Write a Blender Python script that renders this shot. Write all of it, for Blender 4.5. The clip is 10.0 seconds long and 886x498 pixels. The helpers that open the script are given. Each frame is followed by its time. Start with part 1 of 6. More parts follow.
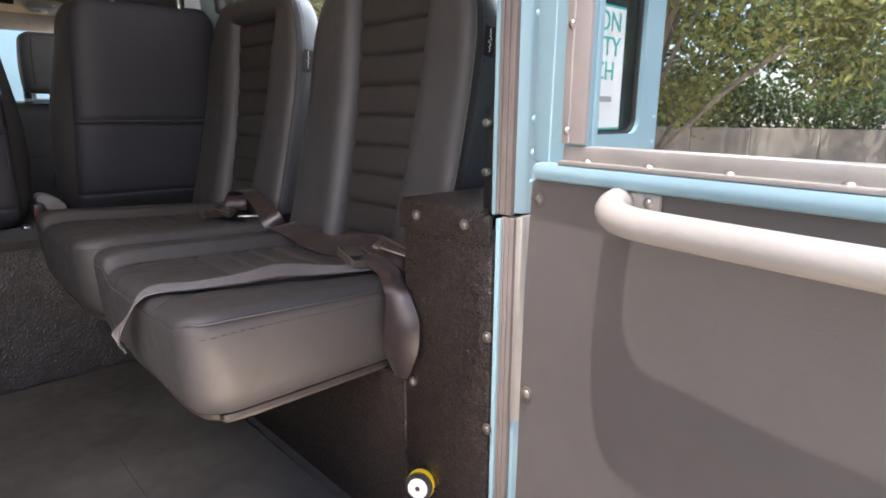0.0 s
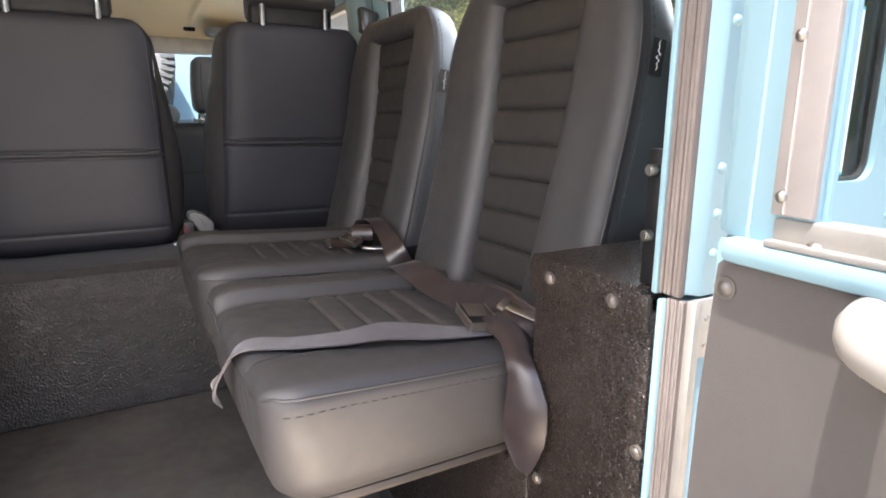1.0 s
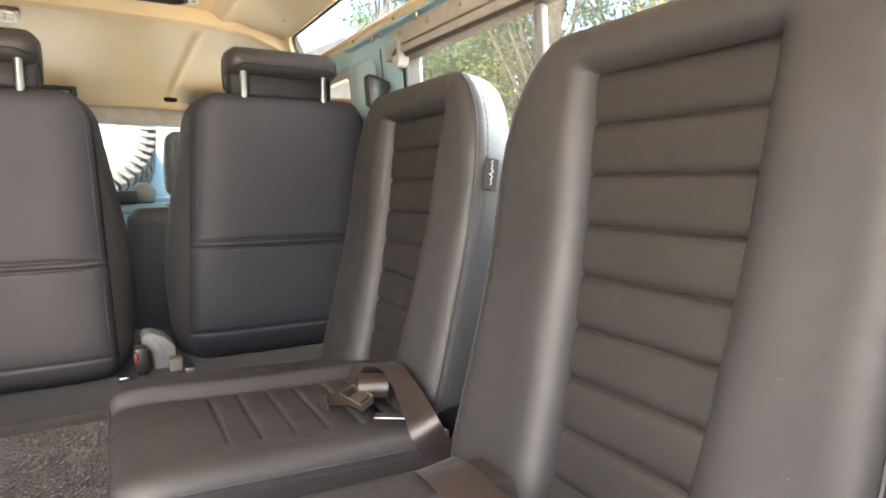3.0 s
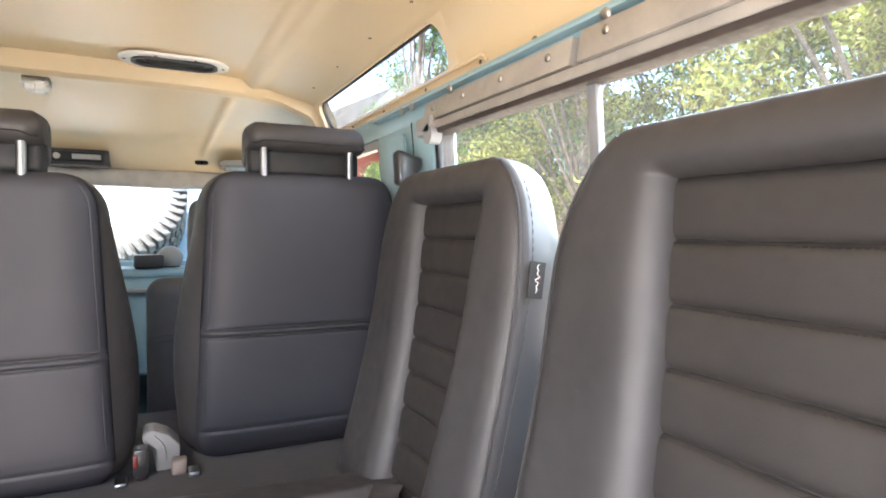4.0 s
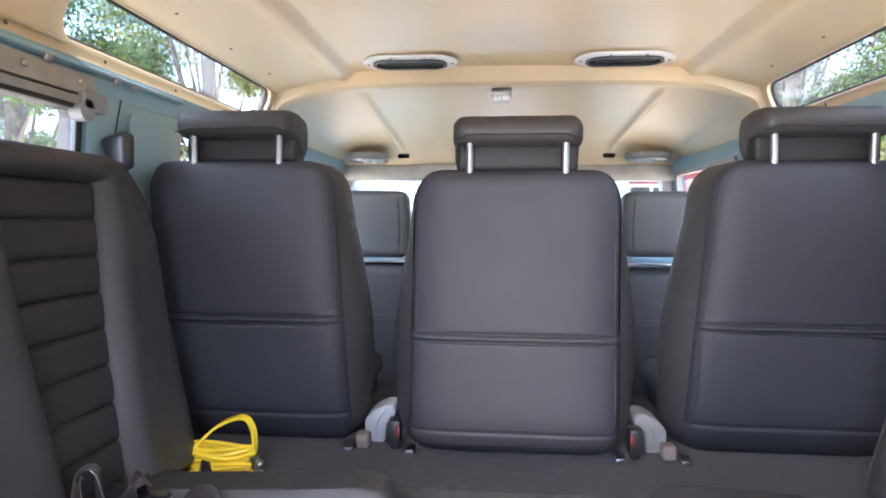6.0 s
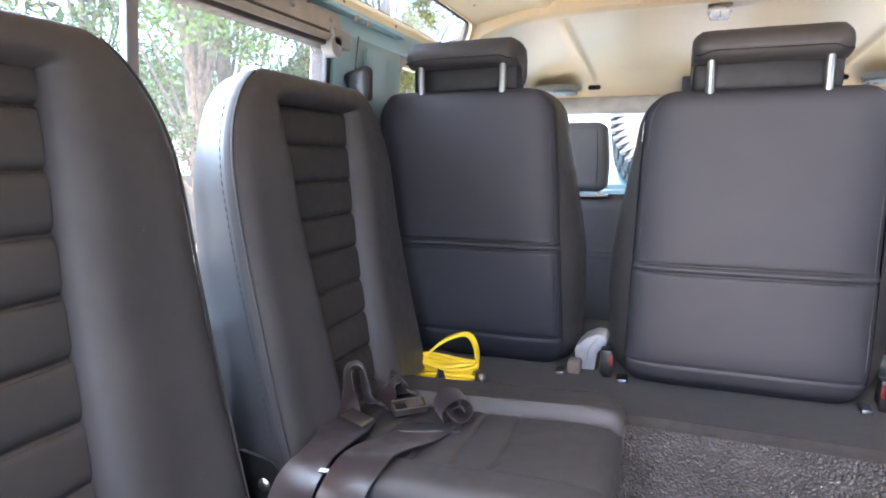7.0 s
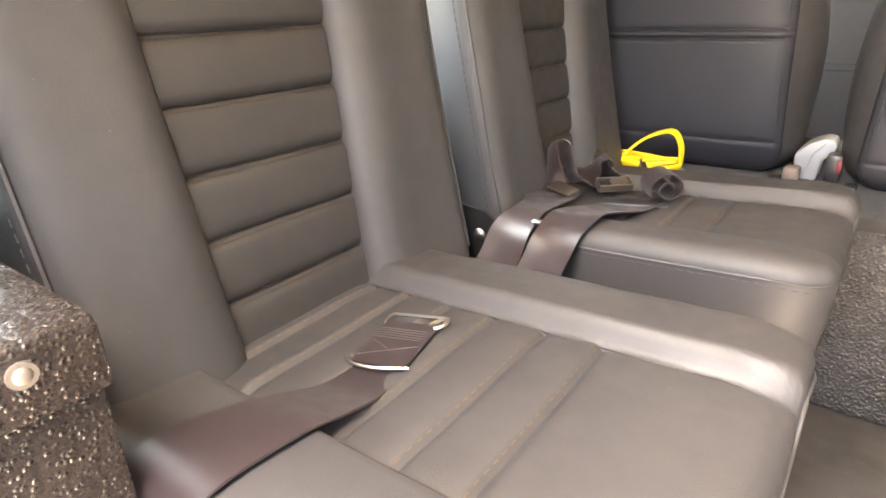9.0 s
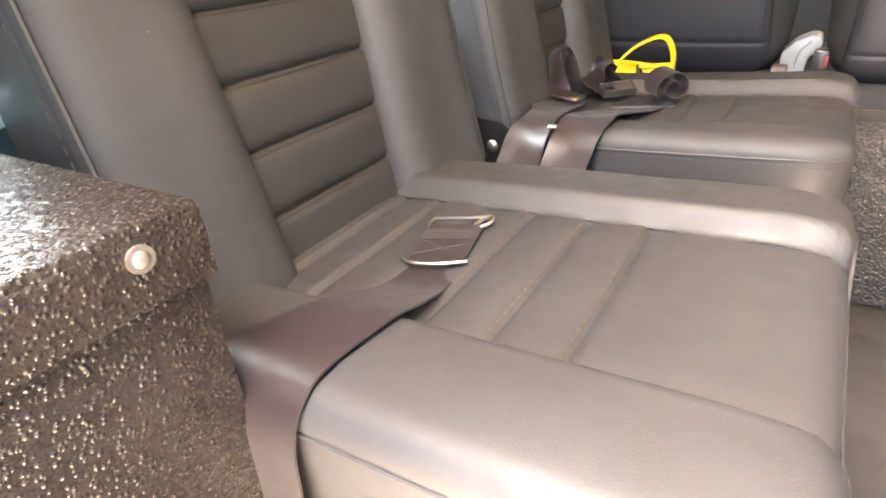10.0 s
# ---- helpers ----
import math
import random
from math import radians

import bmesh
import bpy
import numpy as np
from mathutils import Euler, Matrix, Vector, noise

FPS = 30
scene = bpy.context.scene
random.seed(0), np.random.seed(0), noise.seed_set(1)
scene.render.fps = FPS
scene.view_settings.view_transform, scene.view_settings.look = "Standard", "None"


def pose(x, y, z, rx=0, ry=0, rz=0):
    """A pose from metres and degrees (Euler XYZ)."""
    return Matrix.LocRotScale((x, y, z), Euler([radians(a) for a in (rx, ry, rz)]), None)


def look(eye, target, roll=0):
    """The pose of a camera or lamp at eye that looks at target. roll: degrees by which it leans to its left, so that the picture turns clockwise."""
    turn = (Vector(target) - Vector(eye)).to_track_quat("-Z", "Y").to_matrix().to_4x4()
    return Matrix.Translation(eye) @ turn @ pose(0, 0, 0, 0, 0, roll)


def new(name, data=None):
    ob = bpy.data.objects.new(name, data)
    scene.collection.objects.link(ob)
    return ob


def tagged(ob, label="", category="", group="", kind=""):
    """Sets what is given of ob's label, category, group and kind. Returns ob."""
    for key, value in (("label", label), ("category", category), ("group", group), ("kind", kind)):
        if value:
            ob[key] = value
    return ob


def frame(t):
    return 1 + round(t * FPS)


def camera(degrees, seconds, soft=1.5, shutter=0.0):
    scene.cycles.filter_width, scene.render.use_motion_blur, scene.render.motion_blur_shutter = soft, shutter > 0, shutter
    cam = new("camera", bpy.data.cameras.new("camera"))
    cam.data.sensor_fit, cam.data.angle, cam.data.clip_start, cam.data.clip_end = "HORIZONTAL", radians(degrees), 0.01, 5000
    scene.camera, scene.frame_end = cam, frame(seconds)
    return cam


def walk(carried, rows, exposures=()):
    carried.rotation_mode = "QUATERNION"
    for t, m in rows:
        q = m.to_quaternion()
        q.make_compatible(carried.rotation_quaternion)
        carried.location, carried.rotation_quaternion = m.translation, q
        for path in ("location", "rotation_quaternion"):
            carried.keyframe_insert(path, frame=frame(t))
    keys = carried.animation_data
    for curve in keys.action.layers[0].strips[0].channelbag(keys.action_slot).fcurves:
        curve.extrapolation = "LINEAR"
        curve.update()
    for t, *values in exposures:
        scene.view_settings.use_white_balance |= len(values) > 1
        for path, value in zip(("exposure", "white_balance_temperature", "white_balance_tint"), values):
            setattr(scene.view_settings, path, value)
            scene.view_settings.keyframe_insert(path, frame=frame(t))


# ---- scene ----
cam = camera(74.2, 10.0, soft=1.8)
METRES, EYE, TILT, LEAN, TURN = 1.45, 0.686, -13.7, -0.5, -43.2
ROWS = [
    (0.0, 0.0, 0.0, 0.0, 0.0, 0.0, -0.0),
    (0.5, -0.0206, 0.0534, 0.0234, 8.76, 0.4, -1.84),
    (1.0, 0.0019, 0.1057, 0.0447, 13.95, 0.63, -3.11),
    (1.5, -0.0188, 0.1604, 0.0508, 15.74, 0.87, -3.62),
    (2.0, -0.0753, 0.2177, 0.0796, 14.97, 1.99, -3.63),
    (2.5, -0.1039, 0.2782, 0.1068, 13.23, 4.08, -3.24),
    (4.0, -0.1411, 0.4108, 0.216, 16.42, 11.16, -3.76),
    (4.5, -0.1963, 0.3929, 0.2144, 22.19, 11.46, -5.06),
    (5.0, -0.2393, 0.372, 0.2102, 29.91, 10.74, -6.68),
    (5.5, -0.2849, 0.338, 0.2, 38.81, 8.98, -8.45),
    (6.0, -0.3233, 0.295, 0.1909, 47.47, 6.34, -10.07),
    (7.5, -0.3667, 0.2127, 0.1367, 69.3, -7.24, -12.01),
    (8.0, -0.3662, 0.2034, 0.1183, 73.86, -11.86, -12.06),
    (8.5, -0.356, 0.191, 0.0965, 77.72, -16.35, -11.95),
    (9.0, -0.344, 0.1972, 0.0712, 79.71, -19.99, -11.38),
    (9.5, -0.3371, 0.192, 0.0529, 79.44, -22.82, -10.23),
    (10.0, -0.342, 0.1516, 0.0357, 74.87, -24.39, -8.41),
]
walk(cam, [(t, pose(-0.027, 0, EYE, 0, LEAN, 0) @ pose(0, 0, 0, TILT, 0, TURN) @ pose(METRES * x, METRES * y, METRES * z, 90 + pitch, roll, yaw)) for t, x, y, z, yaw, pitch, roll in ROWS],
     exposures=[(0.0, 1.38, 6200, 18), (0.5, 1.68, 6500, 19), (1.0, 2.02, 6200, 14), (1.5, 2.25, 5950, 13), (2.0, 2.6, 6150, 14), (2.5, 2.88, 6800, 10), (4.0, 3.0, 6100, 14), (4.5, 2.75, 5500, 14), (5.5, 2.95, 5500, 17), (7.5, 3.42, 5650, 17), (8.0, 3.85, 6900, 15), (8.5, 4.0, 7200, 15), (9.5, 4.04, 7200, 14), (10.0, 3.95, 7100, 14)])

# ---- light ----
world = bpy.data.worlds.new("world")
scene.world = world
world.use_nodes = True
wn = world.node_tree.nodes
sky = wn.new("ShaderNodeTexSky")
sky.sky_type, sky.sun_disc = "NISHITA", False
SUN_DIR = Vector((-0.225, -0.10, 0.95)).normalized()
sky.sun_elevation = math.asin(SUN_DIR.z)
sky.sun_rotation = math.atan2(SUN_DIR.x, SUN_DIR.y)
sky.air_density, sky.dust_density = 1.0, 1.5
world.node_tree.links.new(sky.outputs[0], wn["Background"].inputs[0])
wn["Background"].inputs[1].default_value = 0.15

sun_data = bpy.data.lights.new("sun", "SUN")
sun_data.energy, sun_data.angle, sun_data.color = 2.7, radians(0.6), (1.0, 0.94, 0.84)
sun = new("sun", sun_data)
sun.matrix_world = look(SUN_DIR * 30, (0, 0, 0))
# daylight at the openings: off the bright drive and from the sky through the rear doorway, and from the sky above each side window
for at, to, wide, high, power, tint, fan in (((0.0, 0.40, 0.05), (0.0, 0.85, 0.42), 0.8, 0.25, 1.6, (1.0, 0.81, 0.60), 105),
                                              ((-0.28, 0.42, 1.12), (-0.05, 0.82, 0.50), 0.36, 0.26, 1.5, (1.0, 0.91, 0.80), 115),
                                              ((-0.33, 0.405, 0.80), (0.62, 1.02, 0.68), 0.3, 0.7, 0.75, (1.0, 0.93, 0.84), 95),
                                              ((1.30, 1.15, 1.34), (-0.2, 1.15, 0.62), 1.3, 0.7, 7.5, (0.93, 0.98, 1.0), 170),
                                              ((-1.30, 0.95, 1.50), (0.2, 1.0, 0.55), 1.4, 0.8, 12.0, (0.93, 0.98, 1.0), 170)):
    day_data = bpy.data.lights.new("opening_daylight", "AREA")
    day_data.shape, day_data.size, day_data.size_y = "RECTANGLE", wide, high
    day_data.spread = radians(fan)
    day_data.energy, day_data.color = power, tint
    new("opening_daylight", day_data).matrix_world = look(at, to)


# ---- materials ----
def mat(name, color, rough=0.5, metal=0.0, grain=0.0, grain_scale=400.0, vary=0.15, vary_scale=6.0,
        rough_vary=0.1, coat=0.0, sheen=0.0, spec=0.5, kind="noise", island=False, detail=4.0, thin=0.0):
    m = bpy.data.materials.new(name)
    m.use_nodes = True
    nt = m.node_tree
    n, lk = nt.nodes, nt.links.new
    b = n["Principled BSDF"]
    tc = n.new("ShaderNodeTexCoord")
    big = n.new("ShaderNodeTexNoise")
    big.inputs["Scale"].default_value, big.inputs["Detail"].default_value = vary_scale, 5.0
    lk(tc.outputs["Object"], big.inputs["Vector"])
    lo, hi = n.new("ShaderNodeMapRange"), n.new("ShaderNodeMapRange")
    lo.inputs["From Min"].default_value, lo.inputs["From Max"].default_value = 0.3, 0.7
    lo.inputs["To Min"].default_value, lo.inputs["To Max"].default_value = 1 - vary, 1 + vary
    hi.inputs["From Min"].default_value, hi.inputs["From Max"].default_value = 0.3, 0.7
    hi.inputs["To Min"].default_value = max(0.02, rough - rough_vary)
    hi.inputs["To Max"].default_value = min(1.0, rough + rough_vary)
    lk(big.outputs[0], lo.inputs[0])
    mul = n.new("ShaderNodeVectorMath")
    mul.operation = "SCALE"
    mul.inputs[0].default_value = color
    lk(lo.outputs[0], mul.inputs["Scale"])
    last = mul.outputs[0]
    if island:
        geo = n.new("ShaderNodeNewGeometry")
        hs = n.new("ShaderNodeHueSaturation")
        r1 = n.new("ShaderNodeMapRange")
        r1.inputs["To Min"].default_value, r1.inputs["To Max"].default_value = 0.45, 1.75
        r2 = n.new("ShaderNodeMapRange")
        r2.inputs["To Min"].default_value, r2.inputs["To Max"].default_value = 0.47, 0.53
        lk(geo.outputs["Random Per Island"], r1.inputs[0])
        lk(geo.outputs["Random Per Island"], r2.inputs[0])
        lk(r1.outputs[0], hs.inputs["Value"])
        lk(r2.outputs[0], hs.inputs["Hue"])
        lk(last, hs.inputs["Color"])
        last = hs.outputs[0]
    lk(last, b.inputs["Base Color"])
    mid = n.new("ShaderNodeTexNoise")
    mid.inputs["Scale"].default_value, mid.inputs["Detail"].default_value = vary_scale * 7, 4.0
    lk(tc.outputs["Object"], mid.inputs["Vector"])
    lk(mid.outputs[0], hi.inputs[0])
    lk(hi.outputs[0], b.inputs["Roughness"])
    b.inputs["Metallic"].default_value = metal
    b.inputs["Specular IOR Level"].default_value = spec
    b.inputs["Coat Weight"].default_value = coat
    b.inputs["Coat Roughness"].default_value = 0.15
    b.inputs["Sheen Weight"].default_value = sheen
    if grain:
        if kind in ("cells", "blobs"):
            g = n.new("ShaderNodeTexVoronoi")
            if kind == "blobs":
                g.feature = "SMOOTH_F1"
                g.inputs["Smoothness"].default_value = 0.2
        else:
            g = n.new("ShaderNodeTexNoise")
            g.inputs["Detail"].default_value = detail
        g.inputs["Scale"].default_value = grain_scale
        lk(tc.outputs["Object"], g.inputs["Vector"])
        bump = n.new("ShaderNodeBump")
        bump.inputs["Strength"].default_value = min(1.0, grain)
        bump.inputs["Distance"].default_value = 0.35 / grain_scale * max(1.0, grain)
        height = g.outputs[0]
        if kind == "blobs":
            # separate rounded beads of uneven height on a finely rough coat
            bead, lump, fine, both = (n.new(k) for k in ("ShaderNodeMapRange", "ShaderNodeTexNoise", "ShaderNodeMath", "ShaderNodeMath"))
            bead.interpolation_type = "SMOOTHSTEP"
            bead.inputs["From Min"].default_value, bead.inputs["From Max"].default_value = 0.5, 0.08
            lump.inputs["Scale"].default_value, lump.inputs["Detail"].default_value = grain_scale * 0.45, 5.0
            lk(tc.outputs["Object"], lump.inputs["Vector"])
            lk(height, bead.inputs[0])
            fine.operation, both.operation = "MULTIPLY", "ADD"
            lk(bead.outputs[0], fine.inputs[0])
            lk(lump.outputs[0], fine.inputs[1])
            lk(fine.outputs[0], both.inputs[0])
            lk(lump.outputs[0], both.inputs[1])
            height = both.outputs[0]
        lk(height, bump.inputs["Height"])
        lk(bump.outputs[0], b.inputs["Normal"])
    if thin:
        tr, mx = n.new("ShaderNodeBsdfTranslucent"), n.new("ShaderNodeMixShader")
        mx.inputs[0].default_value = thin
        lk(last, tr.inputs[0])
        lk(b.outputs[0], mx.inputs[1])
        lk(tr.outputs[0], mx.inputs[2])
        lk(mx.outputs[0], n["Material Output"].inputs[0])
    return m


def glass(name, tint=(0.95, 0.97, 0.96), gloss=0.02, dust=0.0):
    m = bpy.data.materials.new(name)
    m.use_nodes = True
    nt = m.node_tree
    n, lk = nt.nodes, nt.links.new
    n.remove(n["Principled BSDF"])
    clear, shine, mix, lw, up, mad = (n.new(k) for k in ("ShaderNodeBsdfTransparent", "ShaderNodeBsdfGlossy", "ShaderNodeMixShader", "ShaderNodeLayerWeight", "ShaderNodeMath", "ShaderNodeMath"))
    clear.inputs[0].default_value = (*tint, 1)
    shine.inputs["Roughness"].default_value = gloss
    lw.inputs["Blend"].default_value = 0.5
    up.operation, mad.operation = "POWER", "MULTIPLY_ADD"
    up.inputs[1].default_value, mad.inputs[1].default_value, mad.inputs[2].default_value = 5.0, 0.9, 0.025
    lk(lw.outputs["Facing"], up.inputs[0])
    lk(up.outputs[0], mad.inputs[0])
    lk(mad.outputs[0], mix.inputs[0])
    lk(clear.outputs[0], mix.inputs[1])
    lk(shine.outputs[0], mix.inputs[2])
    lk(mix.outputs[0], n["Material Output"].inputs[0])
    if dust:
        film_, thin_, veil = n.new("ShaderNodeBsdfTranslucent"), n.new("ShaderNodeMixShader"), n.new("ShaderNodeTexNoise")
        film_.inputs[0].default_value = (0.8, 0.77, 0.7, 1)
        spread_ = n.new("ShaderNodeMapRange")
        veil.inputs["Scale"].default_value = 7.0
        spread_.inputs["To Min"].default_value, spread_.inputs["To Max"].default_value = dust * 0.5, dust * 1.5
        lk(veil.outputs[0], spread_.inputs[0])
        lk(spread_.outputs[0], thin_.inputs[0])
        lk(mix.outputs[0], thin_.inputs[1])
        lk(film_.outputs[0], thin_.inputs[2])
        lk(thin_.outputs[0], n["Material Output"].inputs[0])
    return m


LEATHER = mat("black leather", (0.033, 0.0312, 0.0328), 0.59, grain=0.16, grain_scale=700, kind="cells", vary=0.14, vary_scale=6, rough_vary=0.06, spec=0.62)
LEATHER_IN = mat("black perforated leather", (0.0185, 0.0162, 0.0158), 0.56, grain=0.3, grain_scale=900, kind="cells", vary=0.12, vary_scale=7, rough_vary=0.05, spec=0.68)
SIDEVINYL = mat("smooth black side vinyl", (0.036, 0.0375, 0.042), 0.4, grain=0.12, grain_scale=700, kind="cells", vary=0.1, vary_scale=5, rough_vary=0.05, spec=0.9)
BACKCLOTH = mat("black vinyl back", (0.032, 0.0328, 0.041), 0.6, grain=0.25, grain_scale=800, kind="cells", vary=0.06, vary_scale=3, rough_vary=0.03, spec=0.42)
LINT = mat("pale lint", (0.13, 0.12, 0.105), 0.8)
CUSHIONSTITCH = mat("tan thread", (0.115, 0.082, 0.05), 0.75, spec=0.3)
STITCH = mat("grey thread", (0.046, 0.041, 0.037), 0.75, spec=0.3)
BELTSTITCH = mat("brown thread", (0.045, 0.034, 0.032), 0.7)
SEAM = mat("dark seam", (0.015, 0.015, 0.016), 0.6)
LINER = mat("sprayed bedliner", (0.022, 0.0165, 0.0142), 0.29, grain=1.2, grain_scale=275, vary=0.25, vary_scale=60, rough_vary=0.08, spec=0.55, kind="blobs")
RISER = mat("embossed black vinyl", (0.045, 0.043, 0.044), 0.38, grain=2.2, grain_scale=190, kind="cells", vary=0.25, vary_scale=30)
RUBBERMAT = mat("black floor mat", (0.08, 0.075, 0.071), 0.62, grain=0.8, grain_scale=500, vary=0.4, vary_scale=5)
BELT = mat("brown black webbing", (0.0185, 0.0112, 0.0125), 0.38, grain=0.4, grain_scale=1300, vary=0.15, sheen=0.08, spec=0.6)
BELTGREY = mat("grey webbing", (0.05, 0.042, 0.05), 0.5, grain=0.5, grain_scale=1200, vary=0.1, sheen=0.3)
POST = mat("worn chrome post", (0.3, 0.3, 0.3), 0.36, 1.0, vary=0.05, rough_vary=0.05)
NEARBLACK = mat("near black matte", (0.012, 0.012, 0.013), 0.6, grain=0.3, grain_scale=500)
PALETYRE = mat("pale tyre wall", (0.3, 0.28, 0.26), 0.8, vary=0.15, vary_scale=9, grain=0.3, grain_scale=120)
CHROME = mat("chrome", (0.4, 0.4, 0.4), 0.32, 1.0, vary=0.05, rough_vary=0.05)
STEEL = mat("zinc steel", (0.4, 0.38, 0.35), 0.4, 1.0, vary=0.05, vary_scale=20, rough_vary=0.04)
DARKSTEEL = mat("dark bent steel", (0.12, 0.105, 0.095), 0.45, 0.7, vary=0.1, vary_scale=20)
BLACKMETAL = mat("black painted steel", (0.011, 0.011, 0.012), 0.42, vary=0.2, spec=0.3)
FRONTHIDE_LIT = mat("grey vinyl lightened for windscreen light", (0.085, 0.084, 0.086), 0.52, grain=0.25, grain_scale=700, kind="cells", vary=0.1, vary_scale=6)
BLACKPLASTIC = mat("black plastic", (0.025, 0.025, 0.027), 0.4, grain=0.3, grain_scale=600)
SCREW = mat("dull screw", (0.22, 0.195, 0.175), 0.56, 0.75, vary=0.15, vary_scale=60)
GREYPLASTIC = mat("grey plastic", (0.28, 0.285, 0.29), 0.45, grain=0.2, grain_scale=500)
BLUE = mat("pale blue paint", (0.275, 0.42, 0.475), 0.36, vary=0.06, vary_scale=5, rough_vary=0.03)
BEIGE = mat("beige moulded liner", (0.70, 0.55, 0.34), 0.34, vary=0.025, vary_scale=1.5, rough_vary=0.005)
ALUM = mat("dull aluminium", (0.40, 0.375, 0.34), 0.42, 0.35, vary=0.12, vary_scale=20, grain=0.15, grain_scale=200)
HAMMERED = mat("hammered grey strip", (0.38, 0.34, 0.315), 0.5, 0.1, vary=0.06, vary_scale=25, grain=0.25, grain_scale=220)
SEAL = mat("weathered rubber seal", (0.19, 0.158, 0.142), 0.62, vary=0.1, vary_scale=18, grain=0.3, grain_scale=300)
BROWNRUBBER = mat("brown window rubber", (0.05, 0.038, 0.032), 0.6, grain=0.3, grain_scale=300, vary=0.2, vary_scale=12)
BLACKRUBBER = mat("black rubber", (0.025, 0.024, 0.024), 0.55, grain=0.4, grain_scale=200)
TRIM = mat("black door trim board", (0.106, 0.094, 0.088), 0.55, grain=0.3, grain_scale=500, vary=0.08)
HANDLE = mat("cream coated handle", (0.36, 0.33, 0.295), 0.45, vary=0.08, grain=0.2, grain_scale=150)
WHITE = mat("white", (0.78, 0.78, 0.76), 0.4, vary=0.05)
TEAL = mat("teal print", (0.03, 0.36, 0.33), 0.5)
GREYPRINT = mat("grey print", (0.3, 0.3, 0.3), 0.5)
COVER = mat("grey hinge plastic", (0.21, 0.21, 0.215), 0.45, vary=0.1, vary_scale=30)
PALECOVER = mat("pale hinge plastic", (0.34, 0.36, 0.39), 0.4, vary=0.1, vary_scale=30)
CARPET = mat("black step carpet", (0.03, 0.028, 0.028), 0.9, grain=1.5, grain_scale=420, vary=0.2, vary_scale=40, spec=0.25, sheen=0.15)
RED = mat("red plastic", (0.14, 0.012, 0.012), 0.4)
YELLOW = mat("yellow nylon", (0.85, 0.62, 0.02), 0.5, grain=0.4, grain_scale=800, vary=0.1)
TYRE = mat("tyre rubber", (0.13, 0.13, 0.128), 0.7, grain=0.5, grain_scale=150, vary=0.25, vary_scale=12)
GLASS = glass("clear glass")
DUSTY = glass("dusty glass", dust=0.012)
TINT = glass("dark glass", (0.3, 0.33, 0.33))
LENS = mat("clear lamp lens", (0.75, 0.75, 0.73), 0.2, vary=0.1, vary_scale=60)
GROUND = mat("pale concrete", (0.66, 0.55, 0.41), 0.8, vary=0.2, vary_scale=0.8, grain=0.6, grain_scale=60)
LAWN = mat("rough grass", (0.09, 0.11, 0.035), 0.8, vary=0.4, vary_scale=2, grain=1.0, grain_scale=60)
FENCE = mat("weathered grey boards", (0.3, 0.27, 0.24), 0.8, vary=0.25, vary_scale=3, grain=0.5, grain_scale=40)
BARK = mat("bark", (0.19, 0.15, 0.11), 0.85, vary=0.4, vary_scale=9, grain=1.3, grain_scale=28)
LEAF = mat("leaves", (0.11, 0.155, 0.042), 0.5, vary=0.3, vary_scale=0.8, island=True, thin=0.4)
LEAFY = mat("yellow green leaves", (0.21, 0.21, 0.05), 0.5, vary=0.3, vary_scale=0.8, island=True, thin=0.4)
REDWALL = mat("red painted boards", (0.35, 0.07, 0.07), 0.7, vary=0.1)
PALEWALL = mat("pale render", (0.66, 0.63, 0.57), 0.75, vary=0.08, grain=0.3, grain_scale=80)


# ---- shape helpers ----
def thing(name, label, category, group="", kind="", at=None):
    ob = new(name)
    ob.empty_display_size = 0.05
    if at:
        ob.location = at
    return tagged(ob, label, category, group, kind)


def finish(bm, name, material, smooth=40, s=1):
    if s < 0:
        for v in bm.verts:
            v.co.x = -v.co.x
    bmesh.ops.recalc_face_normals(bm, faces=bm.faces)
    me = bpy.data.meshes.new(name)
    bm.to_mesh(me)
    bm.free()
    me.materials.append(material)
    if smooth:
        for p in me.polygons:
            p.use_smooth = True
        me.set_sharp_from_angle(angle=radians(smooth))
    return me


def part(name, bm, material, parent, label="", smooth=40, s=1):
    ob = new(name, finish(bm, name, material, smooth, s))
    if parent is not None:
        ob.parent = parent
        up = parent
        off = Vector((0, 0, 0))
        while up is not None:
            off += up.location
            up = up.parent
        ob.data.transform(Matrix.Translation(-off))
    return tagged(ob, label)


def solid(name, bm, material, label, category, group="", kind="", smooth=40, s=1):
    return tagged(new(name, finish(bm, name, material, smooth, s)), label, category, group, kind)


def bx(x0, x1, y0, y1, z0, z1, bevel=0.0, seg=2, bm=None):
    own = bm is None
    b2 = bmesh.new()
    bmesh.ops.create_cube(b2, size=1.0)
    for v in b2.verts:
        v.co = Vector(((x0 + x1) / 2 + v.co.x * (x1 - x0), (y0 + y1) / 2 + v.co.y * (y1 - y0), (z0 + z1) / 2 + v.co.z * (z1 - z0)))
    if bevel:
        bmesh.ops.bevel(b2, geom=b2.edges[:], offset=bevel, segments=seg, affect="EDGES", profile=0.5)
    if own:
        return b2
    add(bm, b2)
    return bm


def add(bm, other):
    vm = {v: bm.verts.new(v.co) for v in other.verts}
    for f in other.faces:
        try:
            bm.faces.new([vm[v] for v in f.verts])
        except ValueError:
            pass
    other.free()
    return bm


